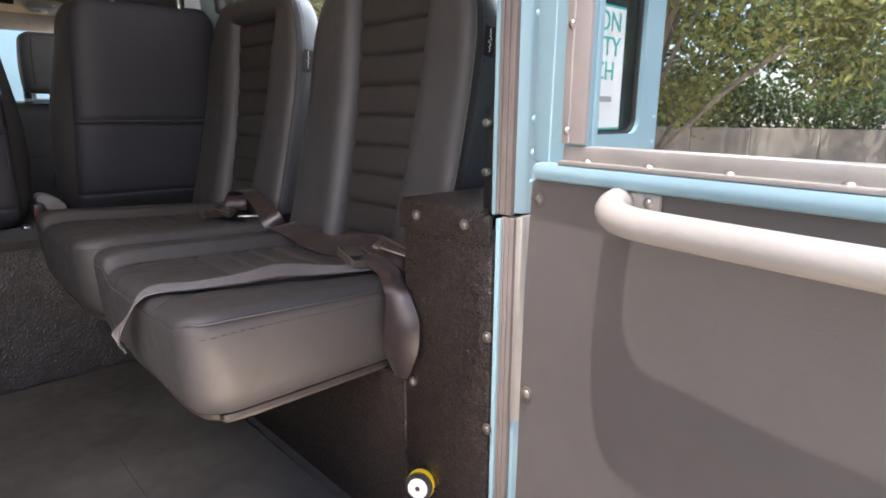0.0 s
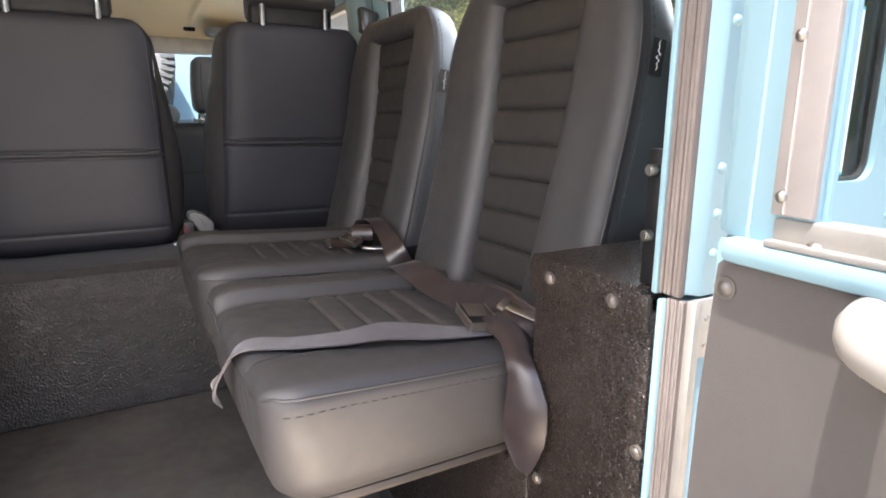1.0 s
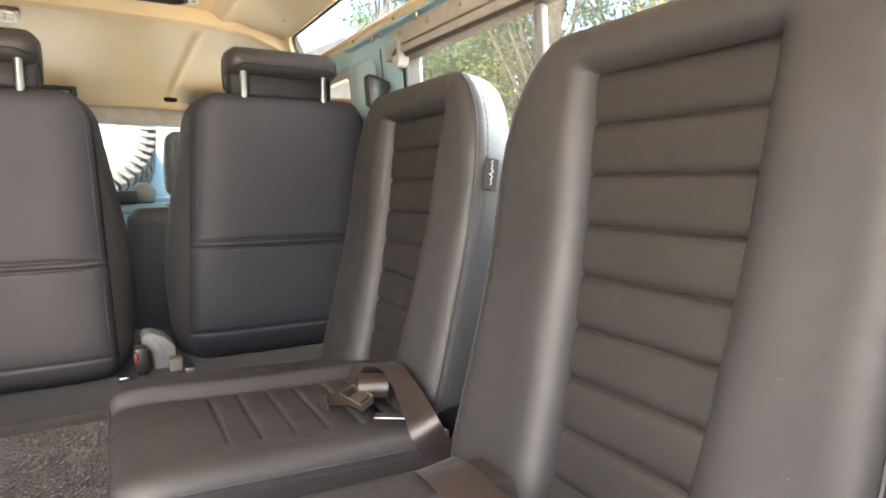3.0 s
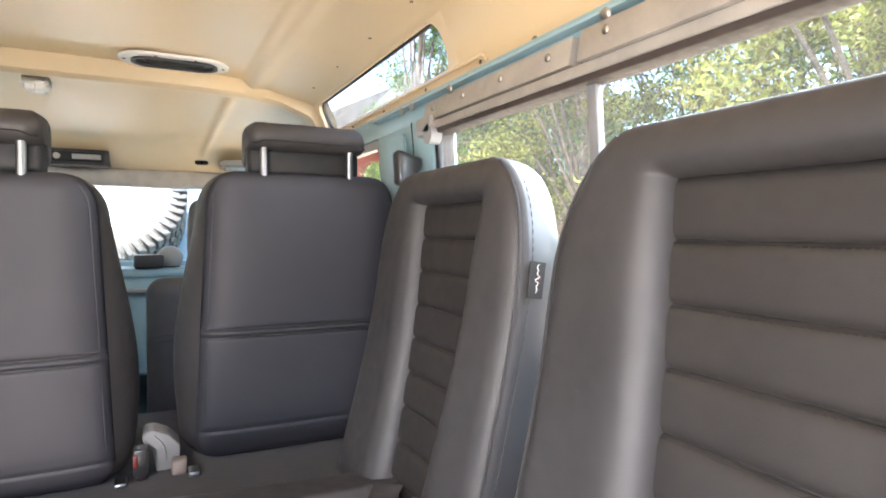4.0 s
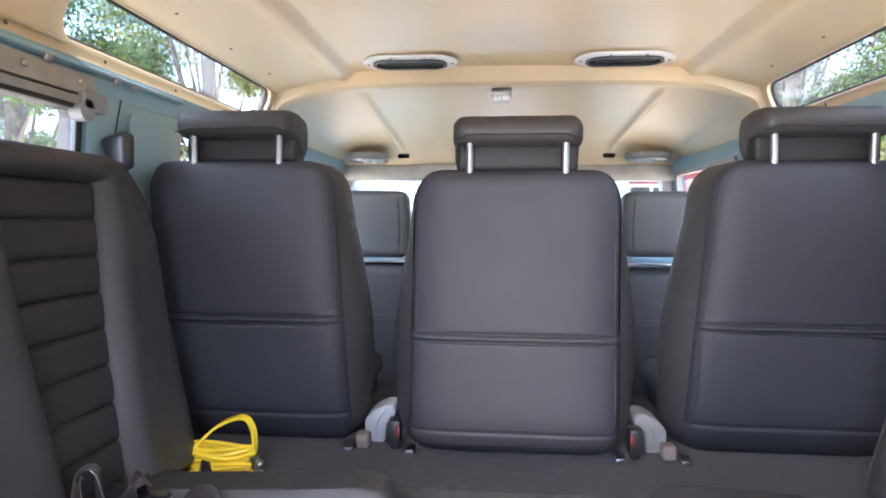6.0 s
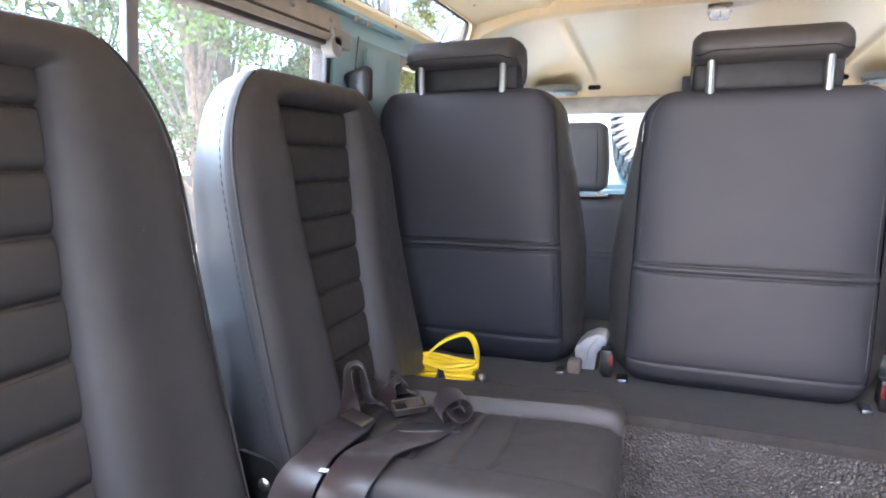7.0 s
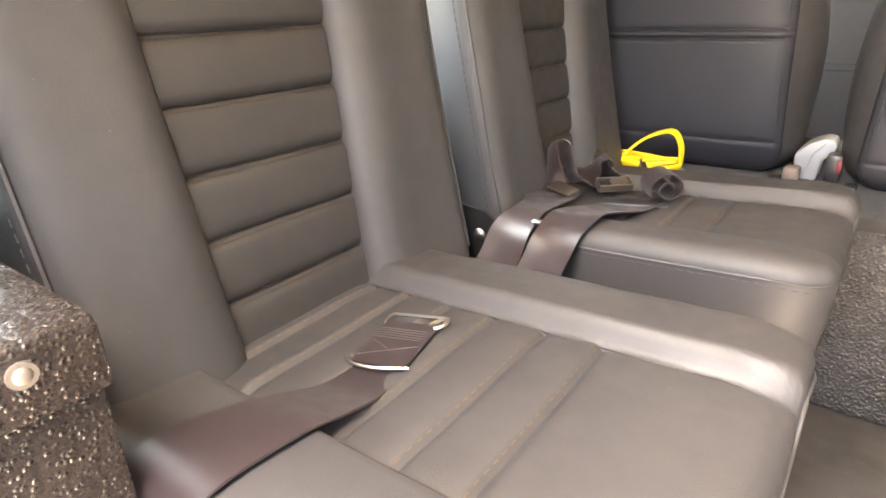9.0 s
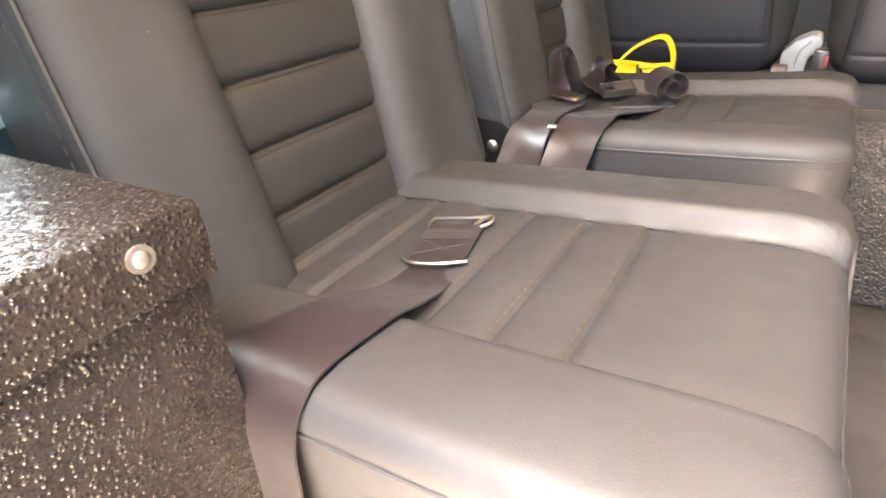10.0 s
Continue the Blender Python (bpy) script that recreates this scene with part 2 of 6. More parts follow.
def prism(profile, y0, y1, bevel=0.0):
    """A closed outline of (x, z) drawn out along y."""
    bm = bmesh.new()
    a = [bm.verts.new((x, y0, z)) for x, z in profile]
    b = [bm.verts.new((x, y1, z)) for x, z in profile]
    k = len(profile)
    for i in range(k):
        bm.faces.new((a[i], a[(i + 1) % k], b[(i + 1) % k], b[i]))
    bm.faces.new(a[::-1])
    bm.faces.new(b)
    if bevel:
        bmesh.ops.recalc_face_normals(bm, faces=bm.faces)
        bmesh.ops.bevel(bm, geom=bm.edges[:], offset=bevel, segments=2, affect="EDGES", profile=0.5)
    return bm


def prism_z(outline, z0, z1, bevel=0.0):
    """A closed outline of (x, y) drawn up along z."""
    bm = prism([(x, y) for x, y in outline], z0, z1, bevel)
    for v in bm.verts:
        v.co = Vector((v.co.x, v.co.z, v.co.y))
    return bm


def rod(p, q, r, seg=14, bm=None, r2=None, cap=0.0):
    p, q = Vector(p), Vector(q)
    b2 = bmesh.new()
    d = q - p
    bmesh.ops.create_cone(b2, cap_ends=True, segments=seg, radius1=r, radius2=r if r2 is None else r2, depth=d.length)
    if cap:
        bmesh.ops.bevel(b2, geom=[e for e in b2.edges if abs(e.verts[0].co.z - e.verts[1].co.z) < 1e-6], offset=cap, segments=2, affect="EDGES")
    m = Matrix.Translation((p + q) / 2) @ d.to_track_quat("Z", "Y").to_matrix().to_4x4()
    bmesh.ops.transform(b2, matrix=m, verts=b2.verts)
    if bm is None:
        return b2
    return add(bm, b2)


def spline(pts, n):
    pts = [Vector(p) for p in pts]
    out = []
    k = len(pts) - 1
    for i in range(n + 1):
        t = i / n * k
        j = min(int(t), k - 1)
        f = t - j
        p0, p1, p2, p3 = pts[max(j - 1, 0)], pts[j], pts[j + 1], pts[min(j + 2, k)]
        out.append(0.5 * (2 * p1 + (p2 - p0) * f + (2 * p0 - 5 * p1 + 4 * p2 - p3) * f * f + (3 * p1 - p0 - 3 * p2 + p3) * f ** 3))
    return out


def tube(pts, r, n=24, seg=8, bm=None, closed_ends=True):
    bm = bm or bmesh.new()
    line = spline(pts, n)
    rings = []
    side = None
    for i, p in enumerate(line):
        t = (line[min(i + 1, n)] - line[max(i - 1, 0)]).normalized()
        if side is None:
            side = t.orthogonal().normalized()
        side = (side - t * side.dot(t)).normalized()
        up = t.cross(side)
        rr = r[min(len(r) - 1, round(i / n * (len(r) - 1)))] if isinstance(r, (list, tuple)) else r
        rings.append([bm.verts.new(p + (side * math.cos(a) + up * math.sin(a)) * rr) for a in (2 * math.pi * k / seg for k in range(seg))])
    for a, b in zip(rings, rings[1:]):
        for k in range(seg):
            bm.faces.new((a[k], a[(k + 1) % seg], b[(k + 1) % seg], b[k]))
    if closed_ends:
        bm.faces.new(rings[0][::-1])
        bm.faces.new(rings[-1])
    return bm


def ribbon(pts, sides, width, thick=0.0016, n=40, bm=None, cross=5, cup=0.0):
    """A strap along pts; sides: at each point the direction across it."""
    bm = bm or bmesh.new()
    line, across = spline(pts, n), spline(sides, n)
    top, bot = [], []
    for i, p in enumerate(line):
        t = (line[min(i + 1, n)] - line[max(i - 1, 0)]).normalized()
        a = across[i].normalized()
        a = (a - t * a.dot(t)).normalized()
        nrm = t.cross(a).normalized()
        wide = width if not isinstance(width, (list, tuple)) else float(np.interp(i / n, grid(0, 1, len(width) - 1), width))
        row = []
        for k in range(cross):
            f = k / (cross - 1) - 0.5
            row.append(p + a * f * wide + nrm * cup * (4 * f * f))
        top.append([bm.verts.new(q + nrm * thick / 2) for q in row])
        bot.append([bm.verts.new(q - nrm * thick / 2) for q in row])
    for i in range(n):
        for k in range(cross - 1):
            bm.faces.new((top[i][k], top[i][k + 1], top[i + 1][k + 1], top[i + 1][k]))
            bm.faces.new((bot[i][k], bot[i + 1][k], bot[i + 1][k + 1], bot[i][k + 1]))
        bm.faces.new((top[i][0], top[i + 1][0], bot[i + 1][0], bot[i][0]))
        bm.faces.new((top[i][-1], bot[i][-1], bot[i + 1][-1], top[i + 1][-1]))
    for i in (0, n):
        bm.faces.new([*top[i], *bot[i][::-1]])
    return bm


def rrect(w, h, r, seg=6):
    """A rounded rectangle's outline round the origin, from its right side anticlockwise."""
    out = []
    for cx, cy, a0 in ((w / 2 - r, h / 2 - r, 0), (-w / 2 + r, h / 2 - r, 90), (-w / 2 + r, -h / 2 + r, 180), (w / 2 - r, -h / 2 + r, 270)):
        for i in range(seg + 1):
            a = radians(a0 + 90 * i / seg)
            out.append((cx + r * math.cos(a), cy + r * math.sin(a)))
    return out


def ring(outer, inner, thick, put):
    """A flat frame between two outlines with the same number of points; put(u, v, w) lays it into the world."""
    bm = bmesh.new()
    lo = [[bm.verts.new(put(u, v, w)) for u, v in loop] for w in (0, thick) for loop in (outer, inner)]
    k = len(outer)
    o0, i0, o1, i1 = lo
    for i in range(k):
        j = (i + 1) % k
        bm.faces.new((o0[i], o0[j], i0[j], i0[i]))
        bm.faces.new((o1[i], i1[i], i1[j], o1[j]))
        bm.faces.new((o0[i], o1[i], o1[j], o0[j]))
        bm.faces.new((i0[i], i0[j], i1[j], i1[i]))
    return bm


def sheet(outline, thick, put):
    bm = bmesh.new()
    a = [bm.verts.new(put(u, v, 0)) for u, v in outline]
    b = [bm.verts.new(put(u, v, thick)) for u, v in outline]
    k = len(outline)
    for i in range(k):
        bm.faces.new((a[i], a[(i + 1) % k], b[(i + 1) % k], b[i]))
    bm.faces.new(a[::-1])
    bm.faces.new(b)
    return bm


def square_like(outline, w, h, cx=0.0, cy=0.0):
    """The points of a w by h rectangle that lie outward of the outline's points."""
    out = []
    n = len(outline) // 4
    corner = ((1, 1), (-1, 1), (-1, -1), (1, -1))
    for i, (u, v) in enumerate(outline):
        sx, sy = corner[i // n]
        f = (i % n) / (n - 1)
        if i // n in (0, 2):
            p = (sx * w / 2, v + (sy * h / 2 - v) * min(1, 2 * f)) if f <= 0.5 else (sx * w / 2 + (u - sx * w / 2) * (2 * f - 1), sy * h / 2)
        else:
            p = (u + (sx * w / 2 - u) * min(1, 2 * f), sy * h / 2) if f <= 0.5 else (sx * w / 2, sy * h / 2 + (v - sy * h / 2) * (2 * f - 1))
        out.append((p[0] + cx, p[1] + cy))
    return out


def pad(us, vs, hw, height, depth, put, inset=0.01, xm=None, tuck=((0.0, 0.5), (0.5, 0.85), (1.0, 1.0)), side=0):
    """An upholstered slab: us -1..1 across, vs up, hw(v) half width, height(u, v) of the front, depth of the back."""
    bm = bmesh.new()
    nu, nv = len(us), len(vs)
    xm = xm or (lambda u, v: u * hw(v))
    g = [[bm.verts.new(put(xm(u, v), v, height(xm(u, v), v))) for u in us] for v in vs]
    for j in range(nv - 1):
        for i in range(nu - 1):
            bm.faces.new((g[j][i], g[j][i + 1], g[j + 1][i + 1], g[j + 1][i]))
    loop = [(us[i], vs[0]) for i in range(nu)] + [(us[-1], vs[j]) for j in range(1, nv)] + [(us[i], vs[-1]) for i in range(nu - 2, -1, -1)] + [(us[0], vs[j]) for j in range(nv - 2, 0, -1)]
    edge = [g[0][i] for i in range(nu)] + [g[j][-1] for j in range(1, nv)] + [g[-1][i] for i in range(nu - 2, -1, -1)] + [g[j][0] for j in range(nv - 2, 0, -1)]
    vm, k = (vs[0] + vs[-1]) / 2, len(loop)
    prev = edge
    for f, dd in tuck:
        cur = []
        for u, v in loop:
            x = xm(u, v)
            cur.append(bm.verts.new(put(x - math.copysign(min(abs(x), inset * f), x), v - inset * f * max(-1.0, min(1.0, (v - vm) / (0.3 * (vs[-1] - vs[0])))), height(x, v) * (1 - dd) + (depth(v) if callable(depth) else depth) * dd)))
        for i in range(k):
            bm.faces.new((prev[i], prev[(i + 1) % k], cur[(i + 1) % k], cur[i])).material_index = side
        prev = cur
    bm.faces.new(prev)
    return bm


def grid(a, b, n):
    return [a + (b - a) * i / n for i in range(n + 1)]


def smoothstep(a, b, x):
    t = min(1.0, max(0.0, (x - a) / (b - a)))
    return t * t * (3 - 2 * t)


def dome(p, n, r, bm=None, flat=0.5):
    """A low round head on the surface at p with normal n."""
    b2 = bmesh.new()
    bmesh.ops.create_uvsphere(b2, u_segments=12, v_segments=6, radius=r)
    m = Matrix.Translation(p) @ Vector(n).to_track_quat("Z", "Y").to_matrix().to_4x4() @ Matrix.Diagonal((1, 1, flat, 1))
    bmesh.ops.transform(b2, matrix=m, verts=b2.verts)
    if bm is None:
        return b2
    return add(bm, b2)


def screw(parent, p, n, r=0.008, material=None, name="screw"):
    """A raised head with a washer."""
    n = Vector(n).normalized()
    bm = rod(Vector(p) - n * 0.001, Vector(p) + n * 0.0018, r, 16)
    dome(Vector(p) + n * 0.0015, n, r * 0.68, bm, 0.55)
    return part(name, bm, material or SCREW, parent)


# ---- body: floor, lockers, riser ----
def place_yz(x, yc, zc, s=1, lean=0.0):
    """Outlines drawn in (y, z) on a side plane at x; depth goes outward."""
    return lambda u, v, w: (s * (x - v * lean + w), yc + u, zc + v)


solid("floor", bx(-0.5, 0.5, 0.36, 1.70, -0.05, 0.0), RUBBERMAT, "worn black rubber load floor", "floor", kind="structure", smooth=0)
mat_bm = bx(-0.47, 0.47, 0.43, 1.675, 0.0005, 0.007, 0.003, 1)
solid("floor_mat", mat_bm, RUBBERMAT, "black rubber mat on the load floor", "floor mat", kind="structure")
hatch = bx(-0.26, 0.218, 0.74, 1.197, 0.007, 0.0105, 0.0015, 1)
solid("floor_hatch", hatch, RUBBERMAT, "square black rubber hatch in the load floor", "floor hatch", kind="structure")
solid("floor_front", bx(-0.8, 0.8, 2.32, 3.7, -0.25, -0.2), RUBBERMAT, "black rubber front floor", "floor", kind="structure", smooth=0)

riser = thing("riser", "black embossed vinyl step up to the middle seats", "step", kind="structure")
part("face", bx(-0.49, 0.49, 1.69, 1.715, 0.0, 0.366, 0.004), RISER, riser)
part("top", bx(-0.80, 0.80, 1.688, 2.32, 0.35, 0.374, 0.006), CARPET, riser)
part("kick_panel", bx(-0.8, 0.8, 2.30, 2.33, -0.2, 0.35), RISER, riser)

for s, side, y_end, up in ((1, "right", 0.632, 0.0), (-1, "left", 0.661, 0.0105)):
    wheel_box = thing("wheel_box_" + side, "black bedliner coated wheel box under the bench", "wheel box", kind="structure")
    part("side_panel", bx(0.49, 0.52, y_end, 1.69, 0.0, 0.29, 0.004), LINER, wheel_box, s=s)
    part("top_panel", bx(0.495, 0.80, y_end, 1.69, 0.262, 0.286, 0.004), LINER, wheel_box, s=s)
    locker = thing("rear_locker_" + side, "black sprayed bedliner corner locker with steel screws", "locker", kind="structure")
    part("side_panel", bx(0.491, 0.52, 0.463, y_end, 0.0, 0.545 + up, 0.005), LINER, locker, s=s)
    part("end_panel", bx(0.50, 0.80, y_end - 0.03, y_end - 0.002, 0.26, 0.55 + up, 0.004), LINER, locker, s=s)
    lid = bx(0.487, 0.80, 0.4725, y_end + 0.003, 0.553 + up, 0.567 + up, 0.004)
    lid = part("lid", lid, LINER, locker, s=s)
    part("side_lip", bx(0.486, 0.4935, 0.464, y_end + 0.003, 0.524 + up, 0.562 + up, 0.002), LINER, lid, s=s)
    part("end_lip", bx(0.494, 0.80, y_end - 0.002, y_end + 0.003, 0.524 + up, 0.562 + up, 0.002), LINER, lid, s=s)
    for yy, zz in ((y_end - 0.035, 0.547 + up * 1.4), (0.505, 0.547 + up * 1.4)):
        screw(locker, (s * 0.4855, yy, zz), (-s, 0, 0), 0.007)
    for yy, zz in ((y_end - 0.02, 0.294), (0.467, 0.407), (0.463, 0.28)):
        screw(locker, (s * 0.4905, yy, zz), (-s, 0, 0), 0.007)

# ---- body sides ----
WX = lambda z: 0.80 - (z - 0.64) * 0.076


def wall_piece(parent, name, y0, y1, z0, z1, material, s, thick=0.035, push=0.0, bevel=0.0):
    return part(name, prism([(WX(z0) - push, z0), (WX(z0) + thick, z0), (WX(z1) + thick, z1), (WX(z1) - push, z1)], y0, y1, bevel), material, parent, s=s)


for s, side in ((1, "right"), (-1, "left")):
    wall = thing("wall_" + side, "pale blue painted inner body side with window openings", "body side", kind="structure")
    part("lower_panel", bx(0.80, 0.84, 0.42, 3.7, -0.4, 0.57), BLUE, wall, s=s)
    part("sill_ledge", prism([(0.748, 0.580), (0.84, 0.580), (0.84, 0.604), (0.76, 0.604), (0.750, 0.598)], 0.50, 1.66, 0.002), BLUE, wall, s=s)
    part("window_channel", prism([(0.782, 0.604), (0.84, 0.604), (0.84, 0.645), (0.79, 0.645), (0.775, 0.630)], 0.52, 1.66, 0.002), GREYPLASTIC, wall, s=s)
    part("door_sill", bx(0.77, 0.84, 1.66, 3.5, 0.597, 0.68), BLUE, wall, s=s)
    for y0, y1, z0 in ((0.50, 0.637, 0.604), (1.655, 1.955, 0.643), (2.62, 2.74, 0.68), (3.44, 3.52, 0.68)):
        wall_piece(wall, "pillar", y0, y1, z0, 1.075, BLUE, s, 0.045, 0.012 if y0 == 1.655 else 0.0, 0.006)
    wall_piece(wall, "top_rail", 0.42, 3.5, 1.075, 1.128, BLUE, s, 0.05, 0.004, 0.004)
    # drip channel along the rail
    part("rail_channel", prism([(0.742, 1.108), (0.772, 1.108), (0.772, 1.126), (0.742, 1.114)], 0.5, 1.95, 0.002), BLUE, wall, s=s)
    for yy in (0.82, 1.15, 1.55, 1.72, 1.77):
        part("bolt", dome((0.744, yy, 1.104), (-1, 0, -0.3), 0.009), STEEL, wall, s=s)
    # raised panel pressed into the pillar
    part("pressing", sheet(rrect(0.10, 0.25, 0.012), 0.004, place_yz(0.7485, 1.80, 0.93, s, 0.076)), BLUE, wall)
    ends = [v for v in ((1.68, 2.60), (2.75, 3.43))]
    for i, (y0, y1) in enumerate(ends):
        dw = thing("window_" + ("2" if i == 0 else "3") + "_" + side, "clear side door window in a grey frame", "window", kind="structure")
        y0 = 1.97 if i == 0 else y0
        fo = rrect(y1 - y0, 0.40, 0.03)
        fi = rrect(y1 - y0 - 0.04, 0.36, 0.02)
        part("window_frame", ring(fo, fi, 0.02, place_yz(0.785, (y0 + y1) / 2, 0.875, s, 0.076)), ALUM, dw)
        pane = part("pane", sheet(rrect(y1 - y0 - 0.03, 0.37, 0.02), 0.004, place_yz(0.79, (y0 + y1) / 2, 0.875, s, 0.076)), GLASS, dw)
        pane.visible_shadow = False

    win = thing("window_1_" + side, "sliding side window in dull aluminium tracks", "window", kind="structure")
    y0, y1 = 0.65, 1.65
    fo = rrect(y1 - y0, 0.43, 0.05)
    fi = rrect(y1 - y0 - 0.035, 0.395, 0.035)
    part("window_frame", ring(fo, fi, 0.03, place_yz(0.778, (y0 + y1) / 2, 0.858, s, 0.076)), BROWNRUBBER, win)
    part("top_track", prism([(0.742, 1.062), (0.772, 1.062), (0.772, 1.100), (0.748, 1.100)], 1.215, 1.66, 0.002), ALUM, win, s=s)
    part("top_track", prism([(0.733, 1.058), (0.768, 1.058), (0.768, 1.098), (0.740, 1.098)], 0.52, 1.19, 0.002), ALUM, win, s=s)
    part("track_lip", prism([(0.748, 1.036), (0.782, 1.036), (0.780, 1.0575), (0.745, 1.0575)], 0.56, 1.65, 0.002), BROWNRUBBER, win, s=s)
    part("track_lip", prism([(0.742, 1.044), (0.747, 1.044), (0.746, 1.0575), (0.741, 1.0575)], 0.56, 1.65, 0.001), ALUM, win, "thin bright strip", s=s)
    for yy in (1.26, 1.38, 1.5, 1.62, 0.7, 0.85, 1.0, 1.14):
        part("screw", dome((0.7425 if yy > 1.2 else 0.7345, yy, 1.083), (-1, 0, 0), 0.006), STEEL, win, s=s)
    part("bottom_track", bx(0.785, 0.805, 0.656, 1.63, 0.6452, 0.650, 0.001), ALUM, win, s=s)
    part("mullion", prism([(0.795, 0.65), (0.807, 0.65), (0.774, 1.06), (0.762, 1.06)], 1.19, 1.208, 0.002), COVER, win, s=s)
    part("edge_strip", prism([(0.789, 0.65), (0.80, 0.65), (0.768, 1.06), (0.757, 1.06)], 1.630, 1.645, 0.002), BLACKRUBBER, win, s=s)
    part("edge_strip", prism([(0.775, 0.645), (0.80, 0.645), (0.768, 1.06), (0.744, 1.06)], 0.637, 0.656, 0.002), BLACKRUBBER, win, s=s)
    for ya, yb, xo in ((0.656, 1.20, 0.0), (1.196, 1.64, 0.008)):
        pane = part("pane", prism([(0.797 + xo, 0.65), (0.801 + xo, 0.65), (0.768 + xo, 1.06), (0.764 + xo, 1.06)], ya, yb), DUSTY, win, s=s)
        pane.visible_shadow = False
    latch = bx(0.735, 0.757, 1.615, 1.68, 1.035, 1.07, 0.005)
    rod((0.735, 1.625, 1.035), (0.758, 1.625, 1.035), 0.019, 16, latch)
    part("latch", latch, GREYPLASTIC, win, "white plastic window latch", s=s)

# ---- rear end: posts, seal, corner lights ----
for s, side in ((1, "right"), (-1, "left")):
    post = thing("rear_post_" + side, "pale blue rear door post with a weathered rubber seal", "door post", kind="structure")
    part("post", prism_z([(0.503, 0.441), (0.512, 0.430), (0.60, 0.430), (0.60, 0.4705), (0.503, 0.4705)], 0.567, 1.26, 0.002), BLUE, post, s=s)
    part("inner_flange", bx(0.4955, 0.504, 0.464, 0.4705, 0.563, 1.26, 0.002), BLUE, post, s=s)
    part("lower_post", bx(0.505, 0.60, 0.431, 0.462, -0.05, 0.560, 0.003), BLUE, post, s=s)
    part("lower_flange", bx(0.494, 0.504, 0.4545, 0.4615, -0.05, 0.560, 0.002), BLUE, post, s=s)
    part("lower_plate", bx(0.5035, 0.545, 0.4275, 0.4315, 0.512, 0.5655, 0.001), ALUM, post, "riveted aluminium plate", s=s)
    part("edge_plate", bx(0.5015, 0.512, 0.4265, 0.437, 0.30, 0.564, 0.003), ALUM, post, s=s)
    for zz in (0.548, 0.523):
        part("rivet", dome((0.518, 0.4275, zz), (0, -1, 0), 0.003), STEEL, post, s=s)
    # the seal's flat lies on the jamb, with worn grooves along it
    for za, zb, ya, yb in ((0.565, 1.26, 0.4405, 0.4635), (-0.05, 0.5625, 0.4355, 0.454)):
        seal = bx(0.499, 0.5045, ya, yb, za, zb, 0.002)
        k = 5
        w_ = (yb - ya) / k
        for i in range(k):
            d_ = (0.0, 0.0007, 0.0002, 0.0009, 0.0003)[i]
            bx(0.4965 + d_, 0.502, ya + i * w_ + 0.0002, ya + (i + 1) * w_ - 0.0002, za, zb, 0.0008, 1, bm=seal)
        part("seal", seal, SEAL, post, "cracked brown grey rubber seal", s=s)
    part("striker_plate", bx(0.499, 0.5045, 0.4715, 0.487, 0.5675, 0.690, 0.001), BLACKMETAL, post, s=s)
    for zz in (0.672, 0.614):
        part("screw", rod((0.499, 0.4775, zz), (0.488, 0.4775, zz), 0.0052, 12, cap=0.002), STEEL, post, s=s)
    for zz in (0.79, 0.676, 0.638, 0.604):
        part("rivet", dome((0.5205, 0.430, zz), (0, -1, 0), 0.0048, None, 0.8), BLUE, post, s=s)

    corner = thing("rear_corner_" + side, "pale blue rear corner panel with a narrow window", "body corner", kind="structure")
    z0, z1 = 0.585, 1.16
    hole = rrect(0.125, 0.41, 0.022)
    big = square_like(hole, 0.225, z1 - z0)
    put = lambda u, v, w, s=s: (s * (0.705 + u), 0.434 + w, 0.86 + v)
    part("skin", ring([(u, v) for u, v in big], hole, 0.025, put), BLUE, corner)
    part("lower_skin", bx(0.60, 0.84, 0.432, 0.452, -0.5, 0.572), BLUE, corner, s=s)
    part("rubber", ring(rrect(0.129, 0.414, 0.024), rrect(0.117, 0.402, 0.018), 0.010, lambda u, v, w, s=s: (s * (0.705 + u), 0.4405 + w, 0.86 + v)), BLACKRUBBER, corner)
    part("pane", sheet(rrect(0.122, 0.407, 0.02), 0.004, lambda u, v, w, s=s: (s * (0.705 + u), 0.445 + w, 0.86 + v)), TINT, corner)
    for zz in (0.615, 0.64, 0.676, 0.85, 1.0):
        part("rivet", dome((0.808, 0.434, zz), (0, -1, 0), 0.005), BLUE, corner, s=s)
part("lower_sill", bx(-0.6, 0.6, 0.37, 0.43, -0.5, -0.04, 0.01), BLUE, bpy.data.objects["rear_post_right"])
part("door_header", bx(-0.6, 0.6, 0.405, 0.46, 1.19, 1.30, 0.01), BLUE, bpy.data.objects["rear_post_right"])

# sticker on the corner window
sticker = thing("window_sticker", "white sticker with teal capitals and a teal border", "sticker")
part("border", bx(0.643, 0.7255, 0.4425, 0.4445, 0.661, 0.820), TEAL, sticker, smooth=0)
part("paper", bx(0.6455, 0.723, 0.4415, 0.4428, 0.664, 0.817), WHITE, sticker, smooth=0)


def lettering(text, parent, at, size, material, rot):
    cu = bpy.data.curves.new("lettering", "FONT")
    cu.body, cu.size, cu.align_x, cu.extrude = text, size, "RIGHT", 0.0003
    tmp = bpy.data.objects.new("lettering", cu)
    scene.collection.objects.link(tmp)
    me = bpy.data.meshes.new_from_object(tmp.evaluated_get(bpy.context.evaluated_depsgraph_get()))
    bpy.data.objects.remove(tmp)
    me.transform(Matrix.Translation(at) @ Euler([radians(a) for a in rot]).to_matrix().to_4x4())
    me.materials.clear()
    me.materials.append(material)
    ob = new("lettering", me)
    ob.parent = parent
    return ob


